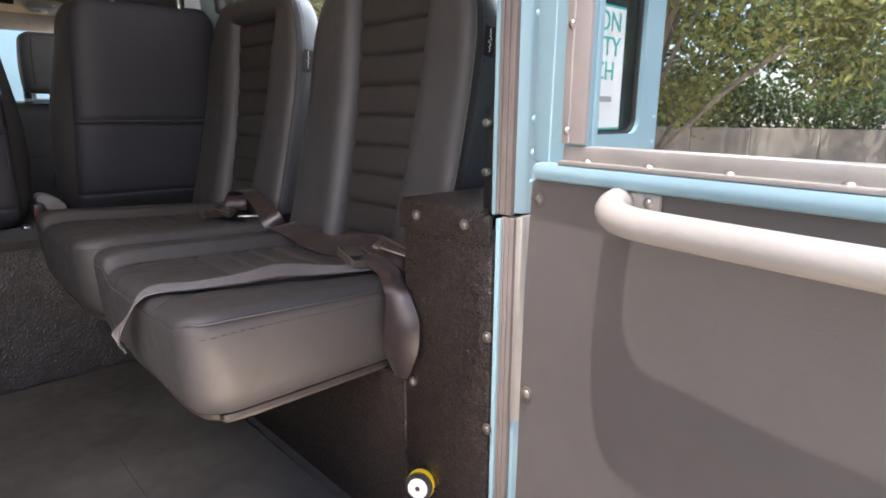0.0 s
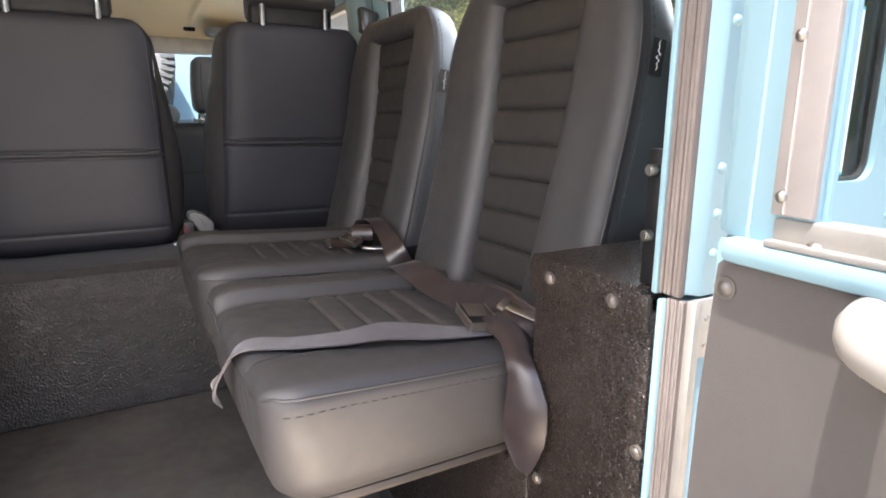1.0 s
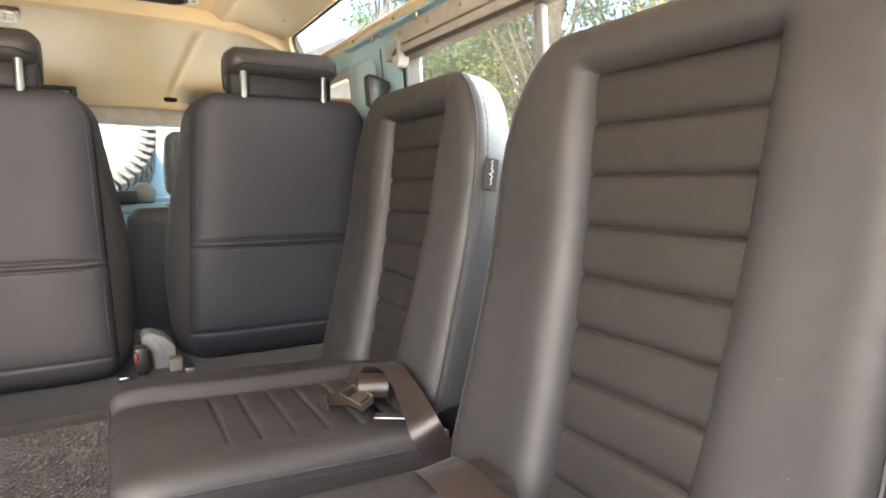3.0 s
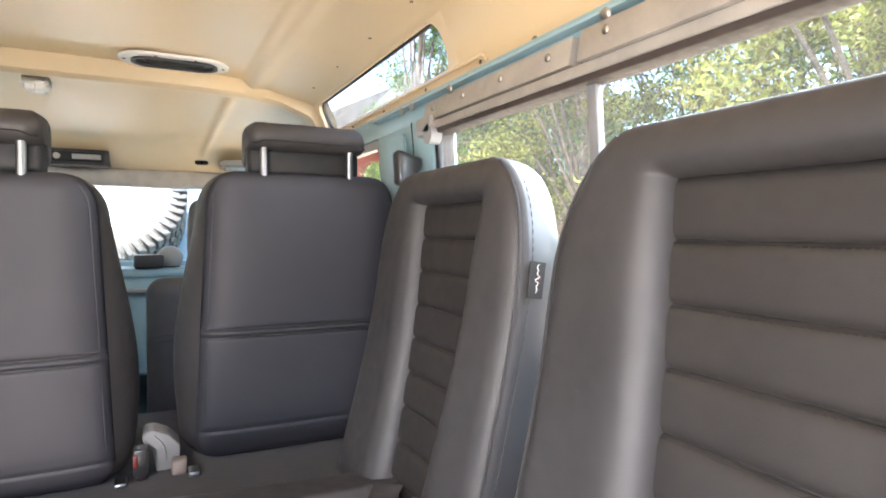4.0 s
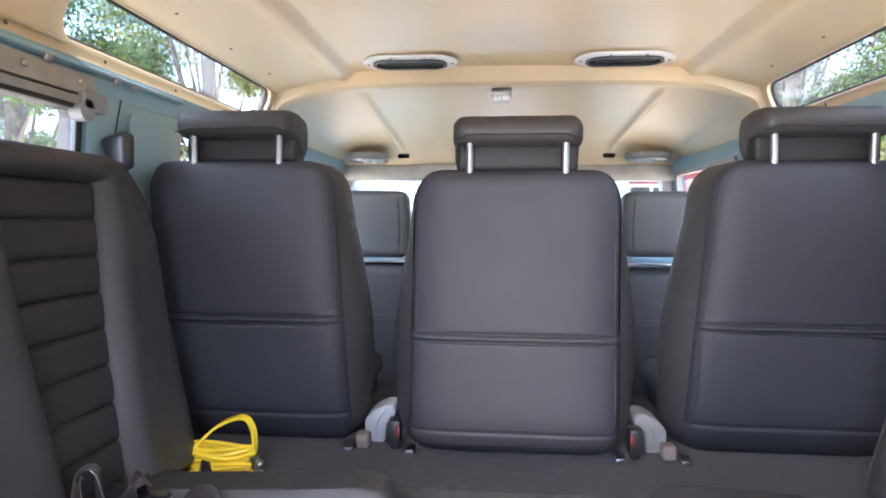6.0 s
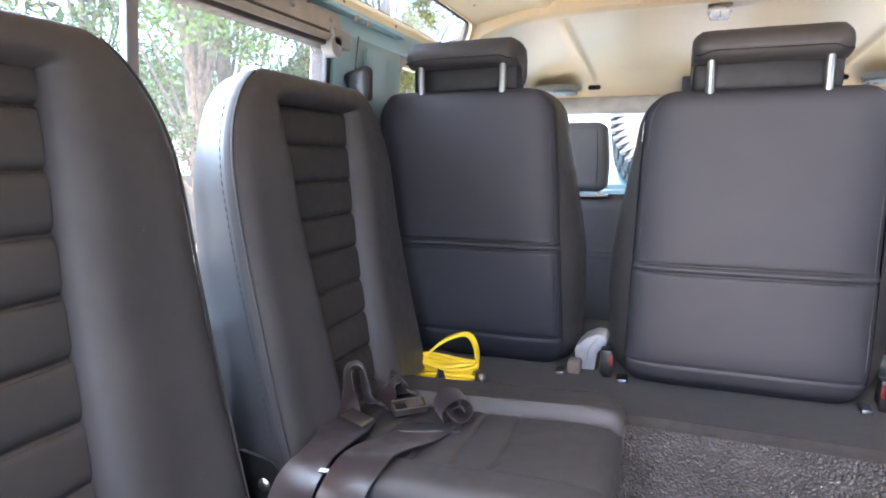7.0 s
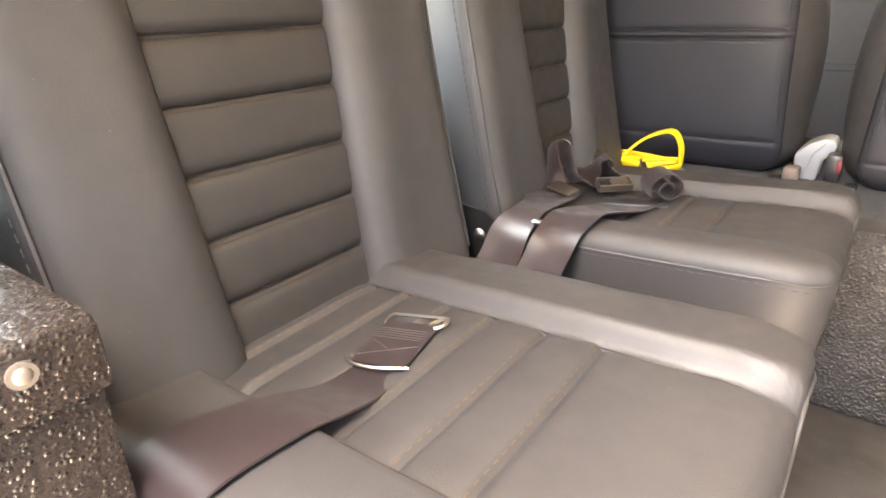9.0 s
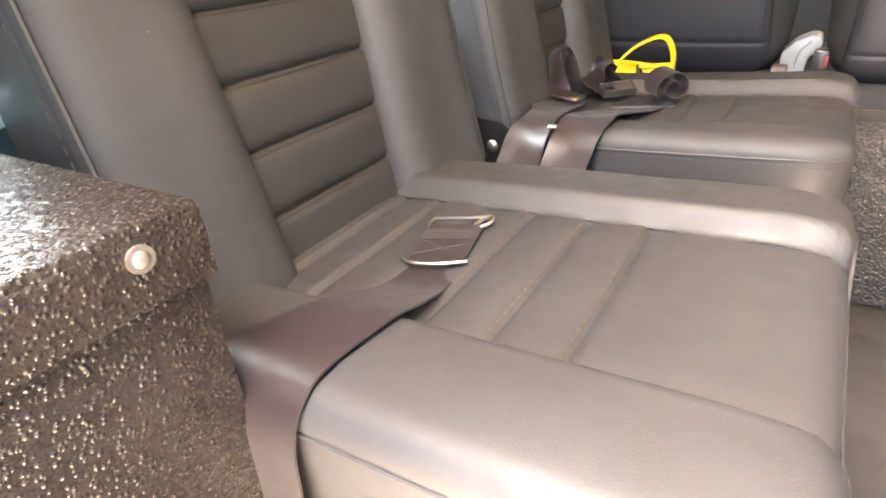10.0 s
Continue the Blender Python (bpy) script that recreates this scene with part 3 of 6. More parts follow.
for word, xx, zz in (("TON", 0.713, 0.788), ("NTY", 0.713, 0.757), ("CH", 0.702, 0.726)):
    lettering(word, sticker, (xx, 0.4408, zz), 0.0345, TEAL, (90, 0, 0))
part("small_print", bx(0.655, 0.699, 0.4405, 0.4416, 0.698, 0.705), GREYPRINT, sticker, smooth=0)
part("small_print", bx(0.655, 0.672, 0.4405, 0.4416, 0.674, 0.681), GREYPRINT, sticker, smooth=0)

# ---- ceiling ----
MAIN = [(0.775, 1.118), (0.792, 1.150), (0.794, 1.160), (0.750, 1.260), (0.735, 1.267), (0.64, 1.288), (0.60, 1.2985), (0.582, 1.300), (0.566, 1.296), (0.552, 1.2965), (0.54, 1.305), (0.522, 1.322), *((x / 1000, 1.322 + (522 - x) / 122 * 0.009) for x in range(514, 404, -8)), (0.40, 1.331), (0.2, 1.335), (0.0, 1.336)]


def front_z(x, zc):
    return 1.105 + (zc - 1.105) * max(0.0, 1 - (abs(x) / 0.772) ** 5) ** 0.25


ceil = bmesh.new()
prof = MAIN + [(-x + 0.028 * smoothstep(0.40, 0.50, x) * (1 - smoothstep(0.60, 0.66, x)), z) for x, z in MAIN[-2::-1]]


def skin(rows):
    for a, b in zip(rows, rows[1:]):
        for i in range(len(a) - 1):
            if a[i] is None or a[i + 1] is None:
                continue
            ceil.faces.new((a[i], a[i + 1], b[i + 1], b[i]))


def row(y, fn):
    return [ceil.verts.new((x, y, fn(x, z))) for x, z in prof]


rows = [row(y, lambda x, z: z) for y in (0.42, 1.60, 2.545)]
for a, b in zip(rows, rows[1:]):
    for i in range(len(prof) - 1):
        if {i, len(prof) - 2 - i} & {2} and a is rows[1]:
            continue
        ceil.faces.new((a[i], a[i + 1], b[i + 1], b[i]))
def lower(x, z, y):
    zc = 1.292 - (y - 2.6) * 0.14
    f = front_z(x, zc)
    ridge = 0.011 * math.exp(-((abs(x) - (0.5 - 0.04 * (y - 2.6))) / 0.013) ** 2) * smoothstep(2.62, 2.68, y)
    return min(f - ridge, 1.4)


bead = [(2.550, -0.004), (2.565, -0.012), (2.582, -0.016), (2.598, -0.013)]
rows = [rows[-1]] + [row(y, lambda x, z, y=y, d=d: min(z, lower(x, z, 2.6)) * 0.35 + lower(x, z, 2.6) * 0.65 + d if y < 2.57 else lower(x, z, 2.6) + d) for y, d in bead]
rows += [row(y, lambda x, z, y=y: lower(x, z, y)) for y in (2.61, 2.625, 2.64, 2.66, 2.68, 2.7, 2.8, 2.9, 3.0, 3.1, 3.2, 3.33)]
rows += [row(3.36, lambda x, z: min(lower(x, z, 3.33), 1.158)), row(3.44, lambda x, z: min(lower(x, z, 3.4), 1.120)), row(3.47, lambda x, z: 1.075)]
skin(rows)
# alpine window surrounds belong to the liner
P0, P1 = Vector((0.794, 0, 1.160)), Vector((0.750, 0, 1.260))
BAND = P1 - P0
for s in (1, -1):
    hole = rrect(0.885, 0.100, 0.040)
    big = square_like(hole, 0.945, BAND.length)
    nrm = Vector((-BAND.z, 0, BAND.x)).normalized()

    def alp(u, v, w, s=s):
        p = P0 + BAND * (0.5 + v / BAND.length) + Vector((BAND.z, 0, -BAND.x)).normalized() * w
        return (s * p.x, 2.0725 + u, p.z)
    add(ceil, ring(big, hole, 0.022, alp))
    alpine = thing("roof_window_" + ("right" if s > 0 else "left"), "narrow roof side window with a black rubber edge", "window", kind="structure")
    part("rubber", ring(rrect(0.889, 0.104, 0.042), rrect(0.872, 0.088, 0.034), 0.008, lambda u, v, w: alp(u, v, w + 0.012)), BLACKRUBBER, alpine)
    pane = part("pane", sheet(rrect(0.880, 0.097, 0.038), 0.004, lambda u, v, w: alp(u, v, w + 0.016)), GLASS, alpine)
    pane.visible_shadow = False
ceiling = solid("ceiling", ceil, BEIGE, "beige moulded roof lining with ribs and screws", "ceiling", kind="structure", smooth=50)
for s in (1, -1):
    lip = tube([(s * 0.792, 1.50, 1.15), (s * 0.789, 1.52, 1.158), (s * 0.786, 1.6, 1.160), (s * 0.786, 2.5, 1.160)], 0.004, 20, 6)
    part("moulding", lip, BEIGE, ceiling)
    for yy in (1.62, 1.85, 2.1, 2.35):
        part("screw", dome((s * 0.70, yy, 1.273), (0, 0, -1), 0.004), SEAL, ceiling)
        part("screw", dome((s * 0.789, yy - 0.1, 1.150), (-s, 0, 0), 0.004), SEAL, ceiling)
    part("screw", dome((s * 0.785, 1.35, 1.138), (-s, 0, 0), 0.007), SEAL, ceiling)
    part("screw", dome((s * 0.42, 2.63, 1.286), (0, 0, -1), 0.004), SEAL, ceiling)

roof = bmesh.new()
r2 = [[roof.verts.new((x * 1.06, y, z + 0.055)) for x, z in prof] for y in (0.38, 1.50)] + [[roof.verts.new((x * 1.06, y, z + 0.055)) for x, z in prof] for y in (2.585, 2.7)]
for j, (a, b) in enumerate(zip(r2, r2[1:])):
    for i in range(len(prof) - 1):
        if j == 1 and {i, len(prof) - 2 - i} & {0, 1, 2}:
            continue
        roof.faces.new((a[i], a[i + 1], b[i + 1], b[i]))
r3 = [r2[-1]] + [[roof.verts.new((x * 1.06, y, lower(x, 0, y) + 0.07)) for x, z in prof] for y in (3.0, 3.5)]
for a, b in zip(r3, r3[1:]):
    for i in range(len(prof) - 1):
        roof.faces.new((a[i], a[i + 1], b[i + 1], b[i]))
solid("roof", roof, WHITE, "white outer roof skin", "roof", kind="structure")


# ---- bench seats on the wheel boxes ----
LEAN_A = radians(7.6)


def bench_seat(s, yb, yc0, yc1, name_label, W=0.242, bracket=False, panel=(-0.102, -0.118, 0.062, 0.092), lines=(0.050, 0.0567), PT=0.5036,
               nb=0.004, pa=0.108, pb=0.102, welts=(0.137, 0.180, 0.226, 0.272, 0.320, 0.366)):
    """An inward facing tip-up seat. yb: middle of the backrest; yc0, yc1: ends of the cushion;
    panel: edges of the ribbed panel low and high, rear then front; lines: first rib seam and the pitch; PT: top of the panel;
    nb: rise of the cushion's rear roll; pa, pb: widths of its rolls; welts: seams across its panel."""
    seat = thing("bench_seat", name_label, "car seat", "inward facing bench seats", at=(s * 0.55, (yc0 + yc1) / 2, 0.286))
    ca, sa = math.cos(LEAN_A), math.sin(LEAN_A)
    ox, oz = 0.606, 0.405

    def swell(v):
        return (0.033 if s > 0 else 0.021) * max(0.0, 1 - v / 0.35) ** 1.5

    def ends(v):
        f = (v - 0.05) / 0.45
        return panel[0] + (panel[1] - panel[0]) * f, panel[2] + (panel[3] - panel[2]) * f

    def put(u, v, w):
        a, b = ends(v)
        w += swell(v) * ((0.75 if s > 0 else 0.9) if a < u < b else 1.0)
        return Vector((ox + v * sa - w * ca, yb + u, oz + v * ca + w * sa))
    HH = 0.56

    def hw(v):
        r = 0.17
        k = max(0.0, (v - (HH - r)) / r)
        return W - 0.115 * (1 - math.sqrt(max(0.0, 1 - k * k))) - 0.006 * max(0, v - 0.35)
    RIM = 0.031

    def front(u, v):
        d = min(hw(v) - abs(u), HH - v, v + 0.02)
        e = 0.034
        h = -e * (1 - math.sqrt(max(0.0, 1 - (1 - min(d, e) / e) ** 2))) * 0.75
        a, b = ends(v)
        qs, qt = max(a - u, u - b), v - PT
        if max(qs, qt) < 0:
            h -= 0.06
        else:
            # rolled edge that drops to the panel's floor
            q = math.hypot(max(0.0, qs) / 0.034, max(0.0, qt) / 0.017)
            h -= RIM * (1 - math.sqrt(max(0.0, 1 - max(0.0, 1 - q) ** 2)))
            h += 0.004 * math.exp(-((qs - 0.045) / 0.03) ** 2) * smoothstep(0.0, 0.1, PT - v)
        h += 0.0016 * noise.noise(Vector((u * 9, v * 7, yb * 11)))
        # slack leather low on the inner roll
        h += 0.0022 * noise.noise(Vector((u * 34, v * 11, yb * 3))) * smoothstep(0.22, 0.02, v)
        return h
    us = [-1, -0.992, -0.975, -0.95, -0.92, -0.88, -0.84, -0.78, -0.72, -0.66, -0.61, -0.575, -0.55, -0.53, -0.51, -0.49, -0.474, -0.46, -0.45, -0.442, -0.436, -0.4325, -0.4305, -0.4298, -0.3]

    def xm(u, v):
        a, b = ends(v)
        k = abs(u)
        if k <= 0.43:
            return (a + b) / 2 + (b - a) / 2 * u / 0.43
        e = b if u > 0 else a
        return e + (math.copysign(hw(v), u) - e) * (k - 0.43) / 0.57
    us = us + [0.0] + [-u for u in us[::-1]]
    vs = grid(0, 0.02, 2) + grid(0.04, 0.48, 24) + [PT + d for d in (-0.006, -0.0006, 0.0002, 0.0012, 0.003, 0.0055, 0.0085, 0.012, 0.017, 0.023)]
    vs = sorted(v for v in vs if v < 0.532) + [0.535, 0.541, 0.547, 0.552, 0.556, 0.5585, HH]
    back = part("backrest", pad(us, vs, hw, front, lambda v: min(-0.075, (ox + v * sa - 0.742) / ca) - swell(v), put, 0.005, xm, side=1), LEATHER, seat, s=s)
    back.data.materials.append(SIDEVINYL)
    # horizontal padded ribs in the recess, with a stitched seam between them
    marks = [lines[0] - lines[1]]
    while marks[-1] < PT - 0.02:
        marks.append(min(marks[-1] + lines[1], PT + 0.004))
    st = bmesh.new()
    for i, (v0, v1) in enumerate(zip(marks, marks[1:])):
        vm, hv = (v0 + v1) / 2, (v1 - v0) / 2

        def wave(u):
            return 0.0013 * noise.noise(Vector((u * 14, i * 3.1, yb * 7)))

        def rib(u, v):
            k = min(1.0, abs(v - vm) / hv)
            h = -0.0290 + 0.0065 * (1 - k ** 7)
            # small puckers run out from the seams
            h += 0.0016 * k * k * noise.noise(Vector((u * 55, v * 16, i + yb)))
            return h + 0.0014 * noise.noise(Vector((u * 12, v * 14, i + yb)))
        rb = pad(grid(-1, 1, 22), [v0, v0 + 0.0012, v0 + 0.003, v0 + 0.006, v0 + 0.011, v0 + 0.019, vm, v1 - 0.019, v1 - 0.011, v1 - 0.006, v1 - 0.003, v1 - 0.0012, v1] if hv > 0.02 else grid(v0, v1, 8),
                 lambda v: 1.0, rib, -0.056, lambda u, v, w: put(u, v + wave(u), w), 0.0008, lambda u, v: sum(ends(v)) / 2 + u * (ends(v)[1] - ends(v)[0]) / 2 * 0.998)
        part("rib", rb, LEATHER_IN, seat, s=s)
        if i:
            a, b = ends(v0)
            line = [a + 0.002 + (b - a - 0.004) * k / 14 for k in range(15)]
            part("rib_seam", tube([put(u, v0 + wave(u), -0.0288) for u in line], 0.0010, 28, 5), SEAM, seat, s=s)
            n = int((b - a) / 0.0058)
            for k in range(n):
                u0 = a + (k + 0.2) * (b - a) / n
                rod(put(u0, v0 - 0.0034 + wave(u0), -0.0238), put(u0 + 0.0036, v0 - 0.0034 + wave(u0), -0.0238), 0.0005, 4, st)
    tagged(part("rib_stitching", st, SEAM, seat, s=s), kind="stuff")
    # stitched piping down the outer edges
    for d in (-1, 1):
        pts = [put(d * (hw(v) - 0.0015), v, front(d * (hw(v) - 0.004), v) + 0.001) for v in (0.01, 0.1, 0.2, 0.3, 0.38, 0.43, 0.47, 0.5, 0.53, 0.55)]
        part("piping", tube(pts, 0.0022, 36, 6), LEATHER, seat, s=s)
        st = bmesh.new()
        for i in range(46):
            v = 0.015 + i * 0.0112
            e0, e1 = hw(v), hw(v + 0.006)
            p = put(d * (e0 + 0.0002), v, front(d * e0, v) - 0.006)
            q = put(d * (e1 + 0.0002), v + 0.006, front(d * e1, v + 0.006) - 0.006)
            rod(p, q, 0.0007, 4, st)
        tagged(part("stitching", st, STITCH, seat, s=s), kind="stuff")
    # small woven tag in the outer seam
    ty = -s
    tag = bx(0.0, 0.023, -0.0007, 0.0007, -0.023, 0.023, 0.0004, 1)
    m = Matrix.Translation(put(ty * (W + 0.0035), 0.395, front(ty * W, 0.395) + 0.001)) @ Euler((0, LEAN_A, 0)).to_matrix().to_4x4() @ Euler((0, 0, radians(-2 if ty < 0 else 2))).to_matrix().to_4x4()
    bmesh.ops.transform(tag, matrix=m, verts=tag.verts)
    tg = part("tag", tag, NEARBLACK, seat, "small black woven tag", s=s)
    mark = bmesh.new()
    for i in range(9):
        z_ = -0.016 + i * 0.004
        o_ = (0.0, 0.002, -0.0005, 0.003, -0.003, 0.0035, -0.001, 0.001, -0.0015)[i]
        o2 = (0.002, -0.0005, 0.003, -0.003, 0.0035, -0.001, 0.001, -0.0015, 0.0005)[i]
        rod((0.012 + o_, 0.0009, z_), (0.012 + o2, 0.0009, z_ + 0.004), 0.0005, 5, mark)
        rod((0.012 + o_, -0.0009, z_), (0.012 + o2, -0.0009, z_ + 0.004), 0.0005, 5, mark)
    bmesh.ops.transform(mark, matrix=m, verts=mark.verts)
    part("mark", mark, WHITE, tg, "plain white marks", s=s)
    dot = bmesh.new()
    for y_ in (-0.0009, 0.0009):
        rod((0.014, y_, -0.003), (0.017, y_, 0.005), 0.0007, 5, dot)
    bmesh.ops.transform(dot, matrix=m, verts=dot.verts)
    part("mark", dot, RED, tg, "plain red mark", s=s)

    # cushion: u along the bench, v from its front edge to the back
    yc, L = (yc0 + yc1) / 2, (yc1 - yc0) / 2
    D = 0.46

    def cput(u, v, w):
        return Vector((0.188 + v, yc + u, 0.4425 + w))
    PA, PB = -L + pa, L - pb

    def chw(v):
        r = 0.05
        k = max(0.0, (r - v) / r)
        return L - 0.042 * (1 - math.sqrt(max(0.0, 1 - k * k))) - (0.05 * smoothstep(0.375, 0.40, v) if bracket else 0.0)

    def top(u, v):
        d = max(0.0, min(chw(v) - abs(u), v))
        e = 0.021
        h = -e * (1 - math.sqrt(max(0.0, 1 - (1 - min(d, e) / e) ** 2)))
        qn, qf = PA - u, u - PB
        h += nb * smoothstep(0.0, 0.013, qn) + 0.003 * math.exp(-((qn - 0.055) / 0.03) ** 2)
        h += 0.021 * smoothstep(0.0, 0.017, qf) - 0.07 * max(0.0, qf - 0.02)
        h -= 0.006 * (1 - smoothstep(0.0, 0.06, v)) + 0.05 * (v - 0.12)
        if max(qn, qf) < 0:
            side = smoothstep(0.0, 0.02, -max(qn, qf))
            for a in welts:
                h -= 0.0036 * math.exp(-((v - a) / 0.0035) ** 2) - 0.0016 * math.exp(-((v - a - 0.007) / 0.004) ** 2)
            h += 0.002 * side * (1 - 0.4 * math.cos(2 * math.pi * v / 0.05))
            h += 0.0016 * noise.noise(Vector((u * 11, v * 26, yb * 3)))
        h += 0.003 * noise.noise(Vector((u * 6, v * 6, yb * 5))) + 0.0008 * noise.noise(Vector((u * 28, v * 28, yb)))
        return h
    cu = [-1, -0.998, -0.99, -0.975, -0.955, -0.93, -0.9, -0.86, -0.8, -0.72, -0.66]
    cus = cu + [PA / L + d for d in (-0.09, -0.065, -0.05, -0.035, -0.02, -0.008, 0.002, 0.03, 0.08)] + grid(-0.35, 0.35, 8) + [PB / L + d for d in (-0.08, -0.03, -0.002, 0.01, 0.025, 0.045, 0.065, 0.085, 0.105, 0.14, 0.2)] + [-u for u in cu[::-1]]
    cus = sorted(set(cus))
    cvs = [0, 0.001, 0.004, 0.009, 0.016, 0.025, 0.035, 0.05, 0.07, 0.09, 0.115, 0.135]
    for a in welts:
        cvs += [a - 0.008, a - 0.004, a - 0.002, a, a + 0.002, a + 0.004, a + 0.008, a + 0.025]
    cvs = sorted(set(round(v, 4) for v in cvs + [0.37, 0.378, 0.386, 0.395, 0.42, 0.44, D] if v <= D))
    part("cushion", pad(cus, cvs, chw, top, -0.142, cput, 0.034, None, ((0.0, 0.1), (0.06, 0.4), (0.2, 0.7), (0.42, 0.86), (0.7, 0.96), (1.0, 1.0))), LEATHER, seat, s=s)
    rim_v = (0.34, 0.26, 0.18, 0.1, 0.05, 0.035, 0.022, 0.012)
    line = [cput(-chw(v) - 0.0003, v, top(chw(v), v)) for v in rim_v]
    line += [cput(u, -0.0003, top(u, 0.0)) for u in grid(-L + 0.045, L - 0.045, 8)]
    line += [cput(chw(v) + 0.0003, v, top(chw(v), v)) for v in rim_v[::-1]]
    part("cushion_piping", tube(line, 0.0016, 140, 7), LEATHER, seat, s=s)
    for uu in (PA, PB):
        pts = [cput(uu, v, top(uu, v) + 0.0003) for v in grid(0.004, 0.42, 70)]
        part("seam", tube(pts, 0.0010, 140, 5), SEAM, seat, s=s)
    st = bmesh.new()
    for a in welts:
        for i in range(18):
            u = PA + 0.008 + i * 0.0112
            if u + 0.005 < PB:
                rod(cput(u, a + 0.004, top(u, a + 0.004) + 0.0003), cput(u + 0.0055, a + 0.004, top(u, a + 0.004) + 0.0003), 0.0005, 4, st)
    edge = bmesh.new()
    for i in range(34):
        v = 0.02 + i * 0.0115
        for d in (-1, 1):
            w0, w1 = top(d * chw(v), v) - 0.0055, top(d * chw(v + 0.006), v + 0.006) - 0.0055
            rod(cput(d * (chw(v) + 0.0002), v, w0), cput(d * (chw(v + 0.006) + 0.0002), v + 0.006, w1), 0.0006, 4, edge)
    tagged(part("stitching", st, CUSHIONSTITCH, seat, s=s), kind="stuff")
    tagged(part("edge_stitching", edge, STITCH, seat, s=s), kind="stuff")
    # lint caught on the leather
    chance, lint = random.Random(int(yb * 1000) + s), bmesh.new()
    for i in range(9):
        v = 0.06 + 0.44 * chance.random()
        u = (-1) ** i * hw(v) * (0.66 + 0.2 * chance.random())
        dome(put(u, v, front(u, v)), (-1, 0, 0), 0.0004 + 0.0004 * chance.random(), lint)
    for i in range(6):
        u, v = L * (1.6 * chance.random() - 0.8), 0.05 + 0.28 * chance.random()
        dome(cput(u, v, top(u, v)), (0, 0, 1), 0.0004 + 0.0004 * chance.random(), lint)
    tagged(part("lint", lint, LINT, seat, "specks of pale lint", s=s), kind="stuff")
    base = sheet([(u * 1.0, v) for u, v in rrect(D - 0.05, 2 * L - 0.065, 0.05)], 0.012, lambda a, b, c: (0.224 + (D - 0.05) / 2 + a, yc + b, 0.2868 + c))
    part("base_board", base, BLACKPLASTIC, seat, s=s)
    rim_y, rim_x = L - 0.034, 0.223
    rim = [(0.60, -rim_y), (rim_x + 0.06, -rim_y), (rim_x + 0.018, -rim_y + 0.014), (rim_x, -rim_y + 0.055), (rim_x, 0), (rim_x, rim_y - 0.055), (rim_x + 0.018, rim_y - 0.014), (rim_x + 0.06, rim_y), (0.60, rim_y)]
    part("base_rim", tube([(x, yc + y, 0.2945) for x, y in rim], 0.0075, 60, 8), DARKSTEEL, seat, "dark steel rim", s=s)
    part("frame_bar", bx(0.50, 0.62, yc - L + 0.06, yc + L - 0.06, 0.2855, 0.296, 0.003), BLACKMETAL, seat, s=s)
    # hinge bracket beside the backrest
    for d in (-1,) if bracket else ():
        y = 1.204
        br = sheet([(-0.042, -0.12), (0.06, -0.12), (0.06, 0.025), (0.03, 0.038), (-0.015, 0.032), (-0.034, 0.016), (-0.042, -0.01)], 0.006, lambda a, b, c: (0.612 + a, y - 0.003 + c, 0.420 + b))
        bk = part("bracket", br, BLACKMETAL, seat, s=s)
        part("bolt", dome((0.608, y + d * 0.003, 0.418), (0, d, 0), 0.009), STEEL, bk, s=s)
    return seat


LEFT_WELTS = (0.149, 0.204, 0.259, 0.312, 0.365, 0.412)
bench_seat(1, 0.908, 0.658, 1.085, "black leather tip-up bench seat beside the corner locker", 0.242)
bench_seat(1, 1.458, 1.165, 1.568, "black leather tip-up bench seat beside the step", 0.242, True, (-0.098, -0.126, 0.045, 0.085), (0.0465, 0.0565), 0.4985, 0.010, 0.09)
bench_seat(-1, 0.925, 0.664, 1.085, "black leather tip-up bench seat beside the corner locker", 0.239, False, (-0.108, -0.122, 0.064, 0.094), (0.0673, 0.0588), 0.512, 0.019, welts=LEFT_WELTS)
bench_seat(-1, 1.482, 1.206, 1.568, "black leather tip-up bench seat beside the step", 0.234, True, (-0.078, -0.105, 0.05, 0.095), (0.0383, 0.0592), 0.512, 0.012, 0.08, welts=LEFT_WELTS)


